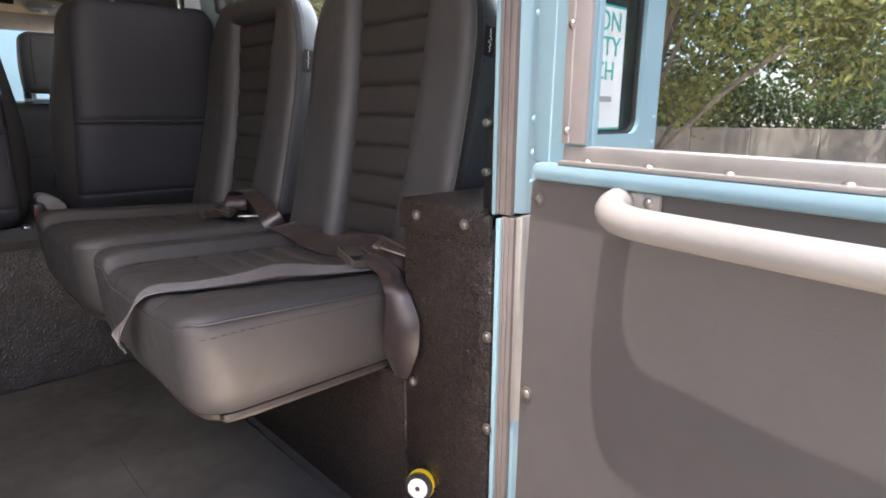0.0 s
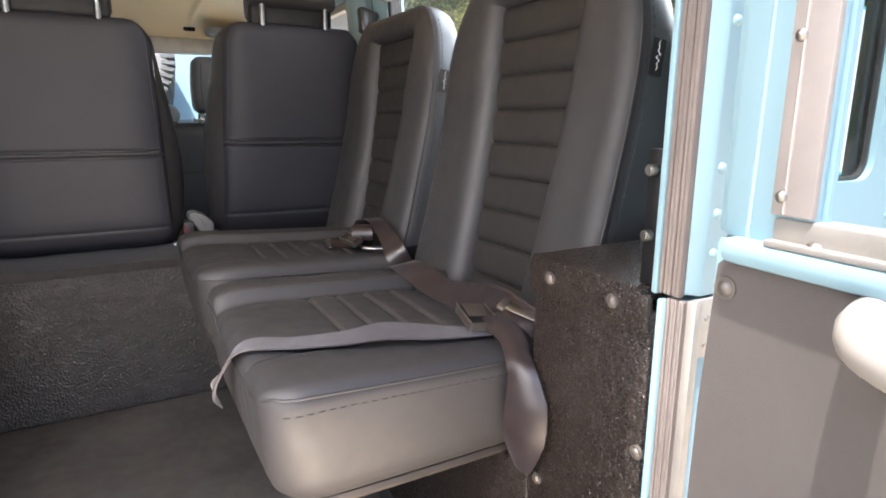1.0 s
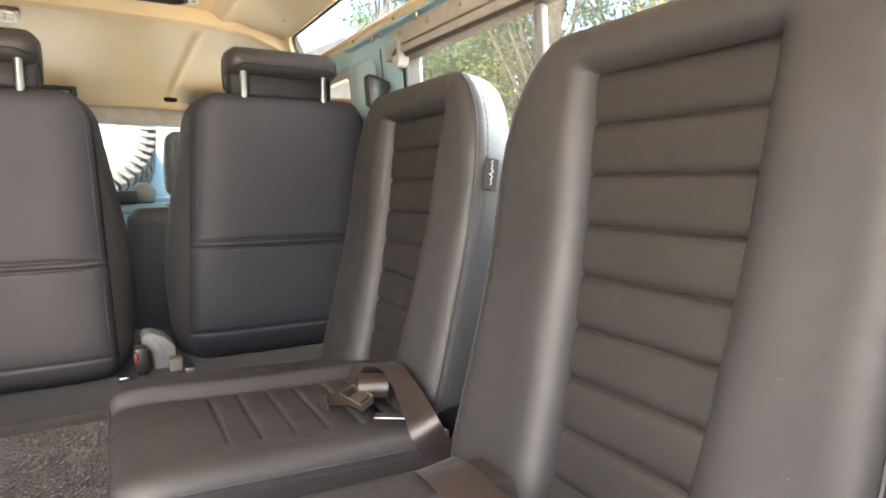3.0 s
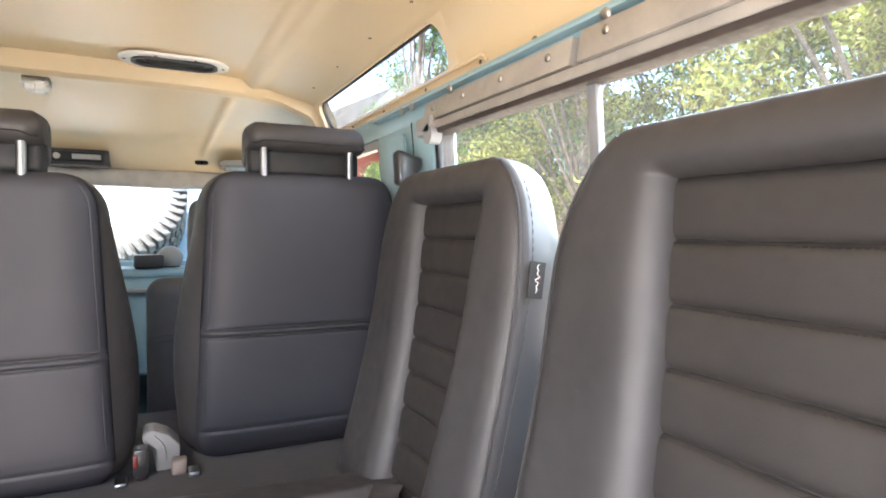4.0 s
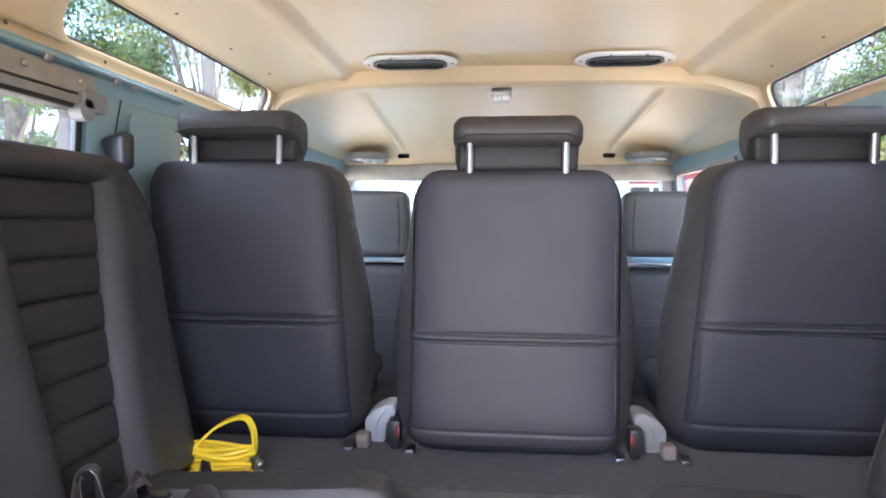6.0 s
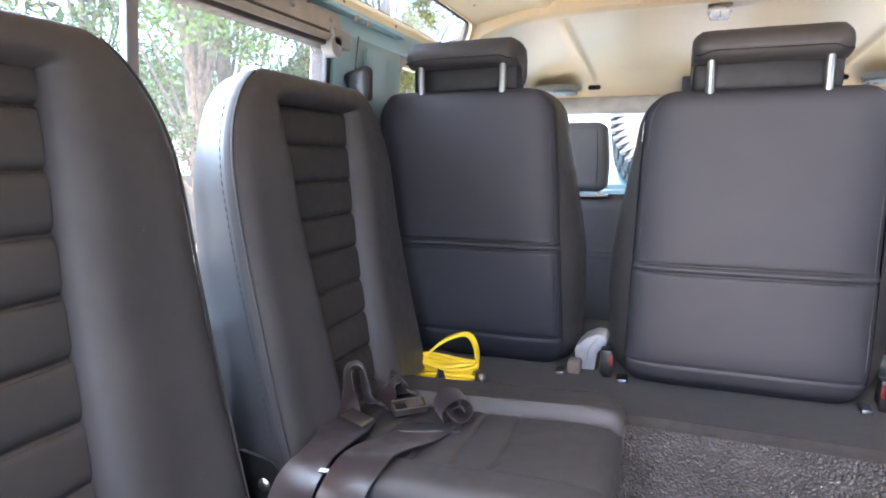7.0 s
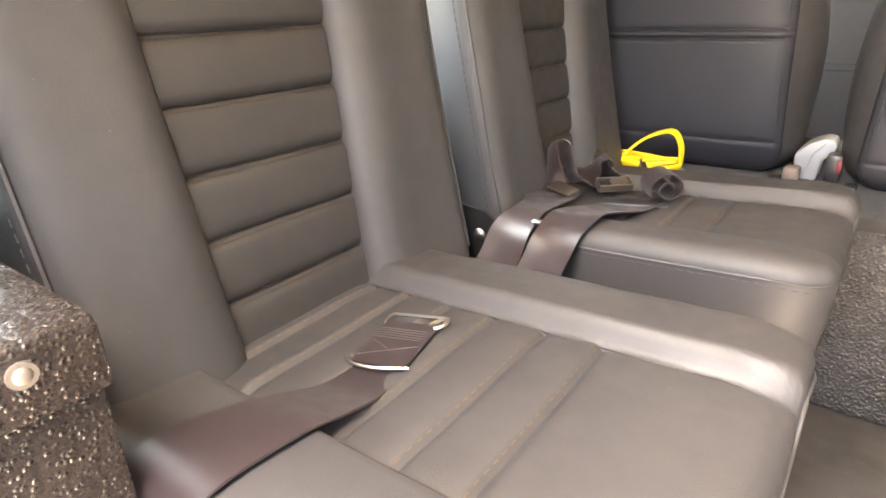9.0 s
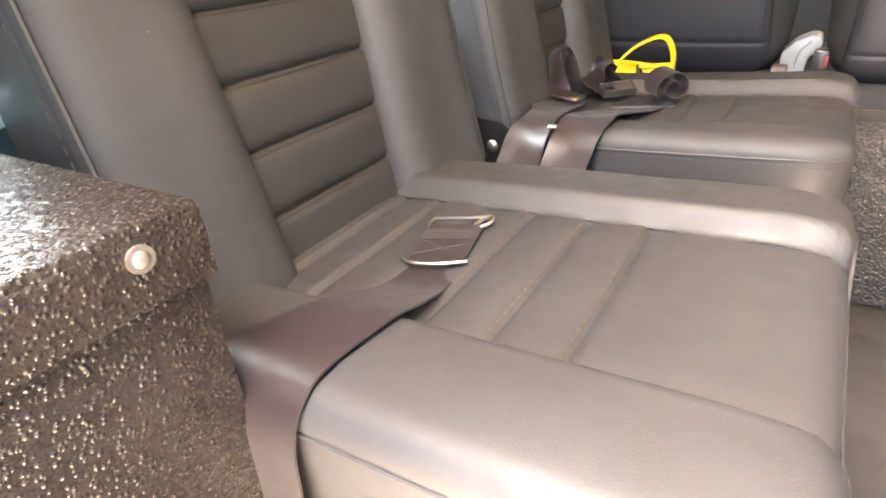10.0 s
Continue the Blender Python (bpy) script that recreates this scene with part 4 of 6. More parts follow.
# ---- middle row ----
def row_seat(xc, label, dy=0.0, dz=0.0):
    seat = thing("row_seat", label, "car seat", "middle row seats", at=(xc, 1.95, 0.374))
    H = 0.575

    def put(u, v, w):
        # w: towards the rear of the vehicle
        lean = 0.07 * (v / H)
        return Vector((xc + u, 1.80 + dy - lean + 0.05 * max(0.0, 1 - v / 0.10) ** 2 - w, 0.378 + v + dz * min(1.0, v / 0.1)))

    def hw(v):
        k = max(0.0, (v - (H - 0.06)) / 0.06)
        j = max(0.0, (0.05 - v) / 0.05)
        return 0.210 - 0.022 * (v / H) - 0.05 * (1 - math.sqrt(max(0.0, 1 - k * k))) - 0.03 * (1 - math.sqrt(max(0.0, 1 - j * j)))

    def back(u, v):
        d = min(hw(v) - abs(u), H - v, v + 0.01)
        e = 0.03
        h = -e * (1 - math.sqrt(max(0.0, 1 - (1 - min(d, e) / e) ** 2)))
        h -= 0.014 * (1 - math.cos(min(1, max(0.0, abs(u) - 0.125) / 0.08) * math.pi)) / 2 if v > 0.27 else 0.007 * (1 - math.cos(min(1, max(0.0, abs(u) - 0.12) / 0.08) * math.pi)) / 2
        h -= 0.0045 * math.exp(-((v - 0.2665) / 0.0028) ** 2) + 0.0045 * math.exp(-((v - 0.2505) / 0.0028) ** 2)
        h += 0.004 * math.exp(-((v - 0.2585) / 0.006) ** 2)
        h -= 0.005 * math.exp(-((v - 0.062) / 0.004) ** 2)
        return h + 0.0015 * noise.noise(Vector((u * 5 + xc * 3, v * 5, 2.2)))
    us = [-1, -0.99, -0.96, -0.92, -0.86, -0.78, -0.7, -0.6, -0.45, -0.25, 0]
    us = us + [-u for u in us[-2::-1]]
    vs = sorted([0, 0.004, 0.012, 0.025, 0.04, 0.052, 0.057, 0.060, 0.062, 0.064, 0.068, 0.075, 0.1, 0.13, 0.16, 0.19, 0.22, 0.24, 0.245, 0.2475, 0.249, 0.2505, 0.252, 0.2535, 0.256, 0.2585, 0.261, 0.2635, 0.265, 0.2665, 0.268, 0.2695, 0.273, 0.28, 0.3, 0.33, 0.37, 0.41, 0.45, 0.49, 0.515, 0.53, 0.545, 0.556, 0.565, 0.571, H])
    bm = bmesh.new()
    # rear shell with flaring side wings towards the front
    g = [[bm.verts.new(put(u * hw(v), v, back(u * hw(v), v))) for u in us] for v in vs]
    for j in range(len(vs) - 1):
        for i in range(len(us) - 1):
            bm.faces.new((g[j][i], g[j][i + 1], g[j + 1][i + 1], g[j + 1][i]))
    part("back_panel", bm, BACKCLOTH, seat, smooth=70)
    for d in (-1, 1):
        bm = bmesh.new()
        prev = None
        for v in vs:
            fl = 0.044 * math.exp(-((v - 0.22) / 0.25) ** 2)
            ring_ = []
            for k, (dw, out) in enumerate(((-0.03, 0.0), (-0.045, 0.35), (-0.07, 0.8), (-0.10, 1.0), (-0.125, 0.9), (-0.145, 0.5))):
                p = put(d * (hw(v) + fl * out), v, dw)
                ring_.append(bm.verts.new(p))
            if prev:
                for k in range(5):
                    bm.faces.new((prev[k], prev[k + 1], ring_[k + 1], ring_[k]))
            prev = ring_
        part("side_wing", bm, LEATHER, seat, smooth=70)
    bm = bmesh.new()
    rows_ = [[bm.verts.new(put(u * hw(H), H, w)) for u in us] for w in (-0.03, -0.06, -0.1, -0.145)]
    for a, b in zip(rows_, rows_[1:]):
        for i in range(len(us) - 1):
            bm.faces.new((a[i], a[i + 1], b[i + 1], b[i]))
    fr = [[bm.verts.new(put(u * (hw(v) + 0.018 * math.exp(-((v - 0.24) / 0.2) ** 2)), v, -0.145)) for u in us] for v in vs[::4] + [H]]
    for a, b in zip(fr, fr[1:]):
        for i in range(len(us) - 1):
            bm.faces.new((a[i], a[i + 1], b[i + 1], b[i]))
    part("front_pad", bm, LEATHER, seat, smooth=70)
    for d in (-1, 1):
        pts = [put(d * (hw(v) - 0.012), v, back(d * (hw(v) - 0.012), v) - 0.0004) for v in (0.03, 0.1, 0.2, 0.3, 0.4, 0.48, 0.53, 0.555)]
        part("piping", tube(pts, 0.0013, 30, 6), BACKCLOTH, seat)
    for v in (0.2665, 0.2505):
        part("seam", tube([put(u, v, back(u, v) + 0.0012) for u in grid(-0.19, 0.19, 8)], 0.0012, 24, 6), SIDEVINYL, seat)
        part("seam", tube([put(u, v - 0.003, back(u, v - 0.003) + 0.0007) for u in grid(-0.19, 0.19, 8)], 0.0010, 24, 6), SEAM, seat)
    # cushion under the back
    part("cushion", bx(xc - 0.185, xc + 0.185, 1.96, 2.36, 0.40, 0.47, 0.03, 4), LEATHER, seat)
    for d in (-1, 1):
        part("leg", bx(xc + d * 0.16 - 0.02, xc + d * 0.16 + 0.02, 1.93, 2.28, 0.374, 0.41, 0.004), BLACKMETAL, seat)
    # head restraint: rolled top over a hollow rear, on two posts
    hr = bmesh.new()
    prof_ = [(1.762, 1.005), (1.757, 1.022), (1.765, 1.040), (1.785, 1.049), (1.83, 1.052), (1.87, 1.045), (1.882, 1.02), (1.878, 0.975), (1.865, 0.958), (1.848, 0.955), (1.838, 0.962), (1.834, 0.982), (1.828, 0.994), (1.785, 0.997)]
    xs = [-0.116, -0.115, -0.110, -0.102, -0.09, -0.05, 0, 0.05, 0.09, 0.102, 0.110, 0.115, 0.116]
    loops = []
    cy, cz = 1.825, 1.008
    hy = dy - 0.035
    for x in xs:
        k = 1 - max(0.0, (abs(x) - 0.098) / 0.018) ** 2 * 0.28
        loops.append([hr.verts.new((xc + x, hy + cy + (y - cy) * k, dz + cz + (z - cz) * k + 0.0015 * noise.noise(Vector((x * 20 + xc, y * 20, z * 20))))) for y, z in prof_])
    m_ = len(prof_)
    for a, b in zip(loops, loops[1:]):
        for k in range(m_):
            hr.faces.new((a[k], a[(k + 1) % m_], b[(k + 1) % m_], b[k]))
    hr.faces.new(loops[0][::-1])
    hr.faces.new(loops[-1])
    head = part("head_restraint", hr, LEATHER, seat, "padded leather head restraint", smooth=60)
    part("seam", tube([(xc + x, hy + 1.7575 + 0.004 * (abs(x) > 0.1), dz + 1.0115 - 0.006 * (abs(x) > 0.09)) for x in (-0.112, -0.1, -0.085, -0.04, 0, 0.04, 0.085, 0.1, 0.112)], 0.0014, 24, 5), SEAM, head)
    # near-black block, darker than the leather, fills the hollow under the roll
    part("rear_block", bx(xc - 0.112, xc + 0.112, hy + 1.800, hy + 1.86, dz + 0.9485, dz + 1.003, 0.010, 3), NEARBLACK, head)
    for d in (-1, 1):
        part("head_post", rod((xc + d * 0.086, hy + 1.783, dz + 0.93), (xc + d * 0.086, hy + 1.783, dz + 1.003), 0.0075, 14), POST, seat, "chrome post")
    return seat


row_seat(-0.002, "black leather middle row centre seat seen from behind", 0.0, -0.008)
row_seat(0.551, "black leather middle row outer seat beside the pillar", 0.05, 0.013)
outer = row_seat(-0.545, "black leather middle row outer seat with a small black tag", 0.035, 0.013)
tag = bx(-0.0015, 0.0015, -0.006, 0.006, -0.020, 0.020, 0.0006)
bmesh.ops.transform(tag, matrix=pose(-0.3415, 1.874, 0.875, 0, -14, 0), verts=tag.verts)
part("tag", tag, BLACKMETAL, outer, "small black tag")


# ---- front row ----
def front_seat(xc, label, rise=0.0):
    seat = thing("front_seat", label, "car seat", "front seats", at=(xc, 2.75, -0.2))
    part("backrest", bx(xc - 0.235, xc + 0.235, 2.60, 2.72, 0.18, 0.70 + rise, 0.05, 5), LEATHER, seat)
    for z in (0.51, 0.53):
        part("seam", tube([(xc - 0.215, 2.601, z), (xc, 2.599, z), (xc + 0.215, 2.601, z)], 0.0024, 8, 5), SEAM if z < 0.52 else LEATHER, seat)
    part("cushion", bx(xc - 0.24, xc + 0.24, 2.66, 3.15, 0.12, 0.26, 0.05, 4), LEATHER, seat)
    part("seat_box", bx(xc - 0.24, xc + 0.24, 2.62, 3.12, -0.2, 0.12, 0.01), BLACKMETAL, seat)
    low, high = 0.735 - rise * 0.8, 0.948
    pad_ = bx(xc - 0.112, xc + 0.112, 2.59, 2.70, low, high, 0.028, 5)
    for k in range(1, 8):
        bmesh.ops.bisect_plane(pad_, geom=pad_.verts[:] + pad_.edges[:] + pad_.faces[:], plane_co=(0, 0, low + (high - low) * k / 8), plane_no=(0, 0, 1))
    belly = lambda z: 1 + 0.07 * math.sin(math.pi * (z - low) / (high - low)) - 0.05 * (z - low) / (high - low)
    for v in pad_.verts:
        v.co.x = xc + (v.co.x - xc) * belly(v.co.z)
    # grey pad whose colour is lifted to carry the windscreen's light
    head = part("head_restraint", pad_, FRONTHIDE_LIT, seat, "padded grey head restraint")
    for d in (-1, 1):
        part("side_seam", tube([(xc + d * 0.082 * belly(z), 2.5895 + (0.006 if z in (low + 0.012, high - 0.012) else 0), z) for z in (low + 0.012, low + 0.04, 0.84, high - 0.04, high - 0.012)], 0.0016, 16, 5), SEAM, head)
    for d in (-1, 1):
        part("head_post", rod((xc + d * 0.085, 2.645, 0.68), (xc + d * 0.085, 2.645, 0.745), 0.0065, 12), CHROME, seat, "chrome post")
    part("slider", bx(xc - 0.12, xc + 0.12, 2.60, 2.63, 0.706, 0.716, 0.002), CHROME, seat)
    return seat


front_seat(0.485, "black leather front seat with a grey head restraint")
front_seat(-0.442, "black leather front seat with a grey head restraint", 0.014)


# ---- open rear door ----
def dput(d, z, w):
    """d: from the hinge edge along the door, w: outward from its inner face."""
    return Vector((0.462 - 0.079 * d + w, 0.388 - d, z))


def dbox(d0, d1, z0, z1, w0, w1, bevel=0.0):
    bm = bx(d0, d1, z0, z1, w0, w1, bevel)
    for v in bm.verts:
        v.co = dput(v.co.x, v.co.y, v.co.z)
    return bm


door = thing("door_1", "open rear door, black trim board below a framed window", "door", kind="structure", at=(0.5, 0.38, -0.06))
part("shell", dbox(-0.004, 0.84, -0.10, 0.632, 0.007, 0.05, 0.006), BLUE, door)
trim_bm = bmesh.new()
outl = [(0.006, 0.613), (0.010, 0.6165), (0.80, 0.618), (0.80, -0.05), (0.0, -0.05), (-0.001, 0.2), (0.001, 0.5)]
trim_bm = sheet(outl, 0.006, lambda d, z, w: dput(d, z, w - 0.0005))
part("trim_board", trim_bm, TRIM, door, "black trim board")
ledge = dbox(0.012, 0.84, 0.617, 0.6355, -0.012, 0.05, 0.007)
part("ledge", ledge, BLUE, door)
part("ledge_strip", dbox(0.045, 0.84, 0.6345, 0.639, -0.010, 0.012, 0.001), ALUM, door)
for d in (0.075, 0.14, 0.21, 0.29, 0.42, 0.56, 0.70):
    part("screw", dome(dput(d, 0.639, 0.0), (0, 0, 1), 0.006), STEEL, door)
part("hinge_post", dbox(0.006, 0.071, 0.634, 1.17, 0.0, 0.012, 0.004), BLUE, door)
part("hinge_edge", dbox(-0.004, 0.04, 0.634, 1.17, 0.0085, 0.05, 0.004), BLUE, door)
part("post_bead", tube([dput(0.026, 0.63, 0.0022), dput(0.028, 0.9, 0.0022), dput(0.028, 1.165, 0.0022)], 0.003, 8, 8), BLUE, door)
part("latch_post", dbox(0.78, 0.84, 0.634, 1.17, 0.0, 0.05, 0.008), BLUE, door)
part("top_post", dbox(0.05, 0.78, 1.10, 1.17, 0.0, 0.05, 0.008), BLUE, door)
part("frame_strip", dbox(0.0445, 0.072, 0.655, 1.11, -0.005, 0.001, 0.001), HAMMERED, door, "dull aluminium strip")
part("frame_lip", tube([dput(0.0535, 0.656, -0.005), dput(0.0535, 0.9, -0.005), dput(0.0535, 1.11, -0.005)], 0.0012, 8, 6), HAMMERED, door)
part("frame_strip", dbox(0.046, 0.79, 0.637, 0.653, -0.003, 0.02, 0.002), ALUM, door, "dull aluminium strip")
part("frame_strip", dbox(0.75, 0.785, 0.655, 1.11, -0.006, 0.02, 0.002), ALUM, door, "dull aluminium strip")
for z in (0.667, 0.764, 0.9, 1.05):
    part("screw", dome(dput(0.051, z, -0.005), (-1, 0, 0), 0.0042, None, 0.8), STEEL, door)
fo, fi = rrect(0.70, 0.47, 0.012), rrect(0.692, 0.462, 0.008)
part("glass_rubber", ring(fo, fi, 0.006, lambda u, v, w: dput(0.420 + u, 0.878 + v, 0.008 + w)), BLUE, door)
pane = part("pane", sheet(rrect(0.70, 0.468, 0.01), 0.004, lambda u, v, w: dput(0.420 + u, 0.878 + v, 0.009 + w)), DUSTY, door)
pane.visible_shadow = False
for d, z in ((0.015, 0.597), (0.010, 0.373), (0.012, 0.12), (0.45, 0.03)):
    p = dput(d, z, -0.0005)
    screw(door, p, (-1, 0, 0), 0.0085)
bar = tube([dput(0.116, 0.606, -0.002), dput(0.118, 0.604, -0.018), dput(0.126, 0.601, -0.034), dput(0.148, 0.598, -0.045), dput(0.19, 0.597, -0.048), dput(0.35, 0.596, -0.050), dput(0.55, 0.596, -0.048), dput(0.62, 0.598, -0.04), dput(0.645, 0.606, 0.0)],
           [0.0145, 0.0145, 0.014, 0.0135, 0.0135, 0.0135, 0.0135, 0.0135, 0.0135], 48, 14)
handle = part("grab_handle", bar, HANDLE, door, "cream coated grab handle")
part("flange", dbox(0.106, 0.156, 0.598, 0.617, -0.006, 0.0, 0.003), HANDLE, handle)
part("flange", dbox(0.585, 0.65, 0.598, 0.617, -0.006, 0.0, 0.003), HANDLE, handle)
for d in (0.119, 0.145, 0.60):
    part("screw", dome(dput(d, 0.609, -0.006), (-1, 0, 0), 0.005), STEEL, handle)
for z in (0.15, 0.50, 1.0):
    hinge = rod((0.515, 0.400, z - 0.04), (0.515, 0.400, z + 0.04), 0.009, 12)
    part("hinge", hinge, BLUE, door)

# ---- front of the cabin ----
front = thing("windscreen", "clear windscreen in a grey painted frame", "windscreen", kind="structure")
part("lower_frame", bx(-0.80, 0.80, 3.50, 3.56, 0.60, 0.715, 0.006), BLUE, front)
part("upper_frame", bx(-0.80, 0.80, 3.44, 3.50, 1.035, 1.11, 0.006), ALUM, front)
for s in (1, -1):
    part("side_frame", prism([(0.745, 0.70), (0.82, 0.70), (0.80, 1.10), (0.725, 1.10)], 3.46, 3.54, 0.005), ALUM, front, s=s)
pane = part("pane", sheet([(-0.76, 0.72), (0.76, 0.72), (0.745, 1.05), (-0.745, 1.05)], 0.005, lambda u, v, w: (u, 3.535 - (v - 0.72) * 0.18 + w, v)), GLASS, front)
pane.visible_shadow = False
solid("bulkhead", bx(-0.84, 0.84, 3.56, 3.60, -0.5, 0.70), BLUE, "pale blue painted front bulkhead", "bulkhead", kind="structure", smooth=0)
dash = thing("dashboard", "pale blue metal dashboard with a black binnacle", "dashboard", at=(0, 3.3, -0.2))
part("panel", bx(-0.76, 0.76, 3.30, 3.55, 0.25, 0.655, 0.02, 3), BLUE, dash)
part("top", bx(-0.76, 0.76, 3.30, 3.50, 0.655, 0.693, 0.01, 3), BLUE, dash)
part("binnacle", bx(0.20, 0.31, 3.27, 3.34, 0.695, 0.75, 0.008, 3), BLACKPLASTIC, dash)
part("shelf", bx(-0.1, 0.6, 3.24, 3.34, 0.60, 0.612, 0.004), GREYPLASTIC, dash)
gauge = thing("dash_lamp", "round pale grey pod standing on the dashboard", "pod", at=(0.335, 3.36, 0.695))
pod = bmesh.new()
bmesh.ops.create_uvsphere(pod, u_segments=20, v_segments=12, radius=0.052)
bmesh.ops.transform(pod, matrix=Matrix.Translation((0.335, 3.36, 0.735)) @ Matrix.Diagonal((1, 0.8, 0.95, 1)), verts=pod.verts)
part("body", pod, GREYPLASTIC, gauge)
part("foot", rod((0.335, 3.36, 0.695), (0.335, 3.36, 0.70), 0.04, 16), BLACKPLASTIC, gauge)
coil = bmesh.new()
tube([(0.47 + 0.014 * math.cos(a), 3.22 + 0.014 * math.sin(a), 0.68 + 0.0016 * a) for a in (k * 0.7 for k in range(80))], 0.004, 240, 6, coil)
part("cord", coil, BLACKPLASTIC, thing("coiled_cord", "black coiled handset cord hanging at the dashboard", "cord", at=(0.47, 3.25, 0.68)))
wheel = thing("steering_wheel", "black three spoke steering wheel at the dashboard", "steering wheel", at=(-0.44, 3.2, 0.4))
rim = tube([(-0.44 + 0.19 * math.cos(a), 3.10 - 0.08 * math.sin(a), 0.46 + 0.17 * math.sin(a)) for a in (k * math.pi / 12 for k in range(25))], 0.013, 72, 8)
part("rim", rim, BLACKPLASTIC, wheel)
for a in (30, 150, 270):
    a = radians(a)
    part("spoke", rod((-0.44, 3.12, 0.46), (-0.44 + 0.185 * math.cos(a), 3.10 - 0.08 * math.sin(a), 0.46 + 0.165 * math.sin(a)), 0.011), BLACKPLASTIC, wheel)
part("column", rod((-0.44, 3.12, 0.46), (-0.44, 3.34, 0.42), 0.03), BLACKPLASTIC, wheel)

# overhead fittings
radio = thing("overhead_radio", "black radio unit set in the roof console", "radio", at=(0.007, 3.36, 1.16))
part("case", bx(-0.105, 0.115, 3.325, 3.44, 1.105, 1.168, 0.004), BLACKPLASTIC, radio)
part("facia", bx(-0.088, 0.100, 3.319, 3.327, 1.117, 1.157, 0.003), BLACKMETAL, radio)
part("display", bx(-0.01, 0.088, 3.316, 3.320, 1.128, 1.148, 0.001), GREYPRINT, radio)
part("knob", rod((-0.06, 3.32, 1.137), (-0.06, 3.308, 1.137), 0.012, 16), STEEL, radio)
for s in (1, -1):
    speaker = thing("speaker_pod", "round dark speaker pod with a bright rim under the roof", "speaker", "roof speakers", at=(s * 0.632, 3.36, 1.15))
    part("ring", rod((s * 0.632, 3.36, 1.126), (s * 0.632, 3.36, 1.152), 0.099, 36, cap=0.007), GREYPLASTIC, speaker)
    for r_, z_, m_ in ((0.090, 1.122, CHROME), (0.066, 1.121, CHROME), (0.040, 1.121, STEEL)):
        part("trim_ring", tube([(s * 0.632 + r_ * math.cos(a), 3.36 + r_ * math.sin(a), z_) for a in (k * math.pi / 12 for k in range(25))], 0.006, 72, 8), m_, speaker)
    part("cone", dome((s * 0.632, 3.36, 1.126), (0, 0, -1), 0.086, None, 0.06), BLACKPLASTIC, speaker)
    part("dust_cap", dome((s * 0.632, 3.36, 1.123), (0, 0, -1), 0.028, None, 0.4), GREYPLASTIC, speaker)
    vent = thing("roof_vent", "small dark oval vent in the roof console", "vent", "roof console vents", at=(s * 0.462, 3.37, 1.15))
    part("plate", sheet(rrect(0.055, 0.02, 0.0099), 0.006, lambda u, v, w, s=s: (s * 0.462 + u, 3.352, 1.142 + v)), SEAL, vent)
    part("slot", rod((s * 0.462, 3.3515, 1.142), (s * 0.462, 3.347, 1.142), 0.006, 12), BLACKPLASTIC, vent)

for xc in (-0.302, 0.332):
    fan = thing("roof_air_vent", "oval roof vent with a cream rim and dark louvres", "air vent", "roof air vents", at=(xc, 2.455, 1.33))
    zc = 1.3285
    lay = lambda u, v, w, xc=xc: (xc + u, 2.455 + v, zc - w)
    part("rim", ring(rrect(0.285, 0.15, 0.0745, 10), rrect(0.215, 0.092, 0.0455, 10), 0.007, lay), WHITE, fan)
    part("inner_ring", ring(rrect(0.225, 0.1, 0.049, 10), rrect(0.205, 0.082, 0.0405, 10), 0.012, lay), BLACKPLASTIC, fan)
    part("backing", sheet(rrect(0.222, 0.098, 0.048, 10), 0.0015, lambda u, v, w, xc=xc: (xc + u, 2.455 + v, zc - 0.0012 - w)), BLACKPLASTIC, fan)
    for k in range(6):
        yy = 2.425 + k * 0.012
        slat = bx(xc - 0.075, xc + 0.075, yy - 0.004, yy + 0.004, zc - 0.006, zc - 0.0035)
        part("louvre", slat, BLACKMETAL, fan)
    for u, v in ((-0.128, 0), (0.128, 0), (-0.05, 0.06), (0.05, 0.06), (-0.05, -0.06), (0.05, -0.06)):
        part("screw", dome((xc + u, 2.455 + v, zc - 0.007), (0, 0, -1), 0.005), SEAL, fan)
lamp = thing("dome_lamp", "small clear roof lamp in a chrome frame", "ceiling lamp", at=(-0.024, 2.655, 1.285))
part("frame", bx(-0.058, 0.010, 2.626, 2.675, 1.260, 1.286, 0.004), CHROME, lamp)
part("lens", bx(-0.051, 0.003, 2.620, 2.670, 1.244, 1.264, 0.006, 3), LENS, lamp)
part("divider", bx(-0.026, -0.022, 2.618, 2.671, 1.243, 1.265), CHROME, lamp)

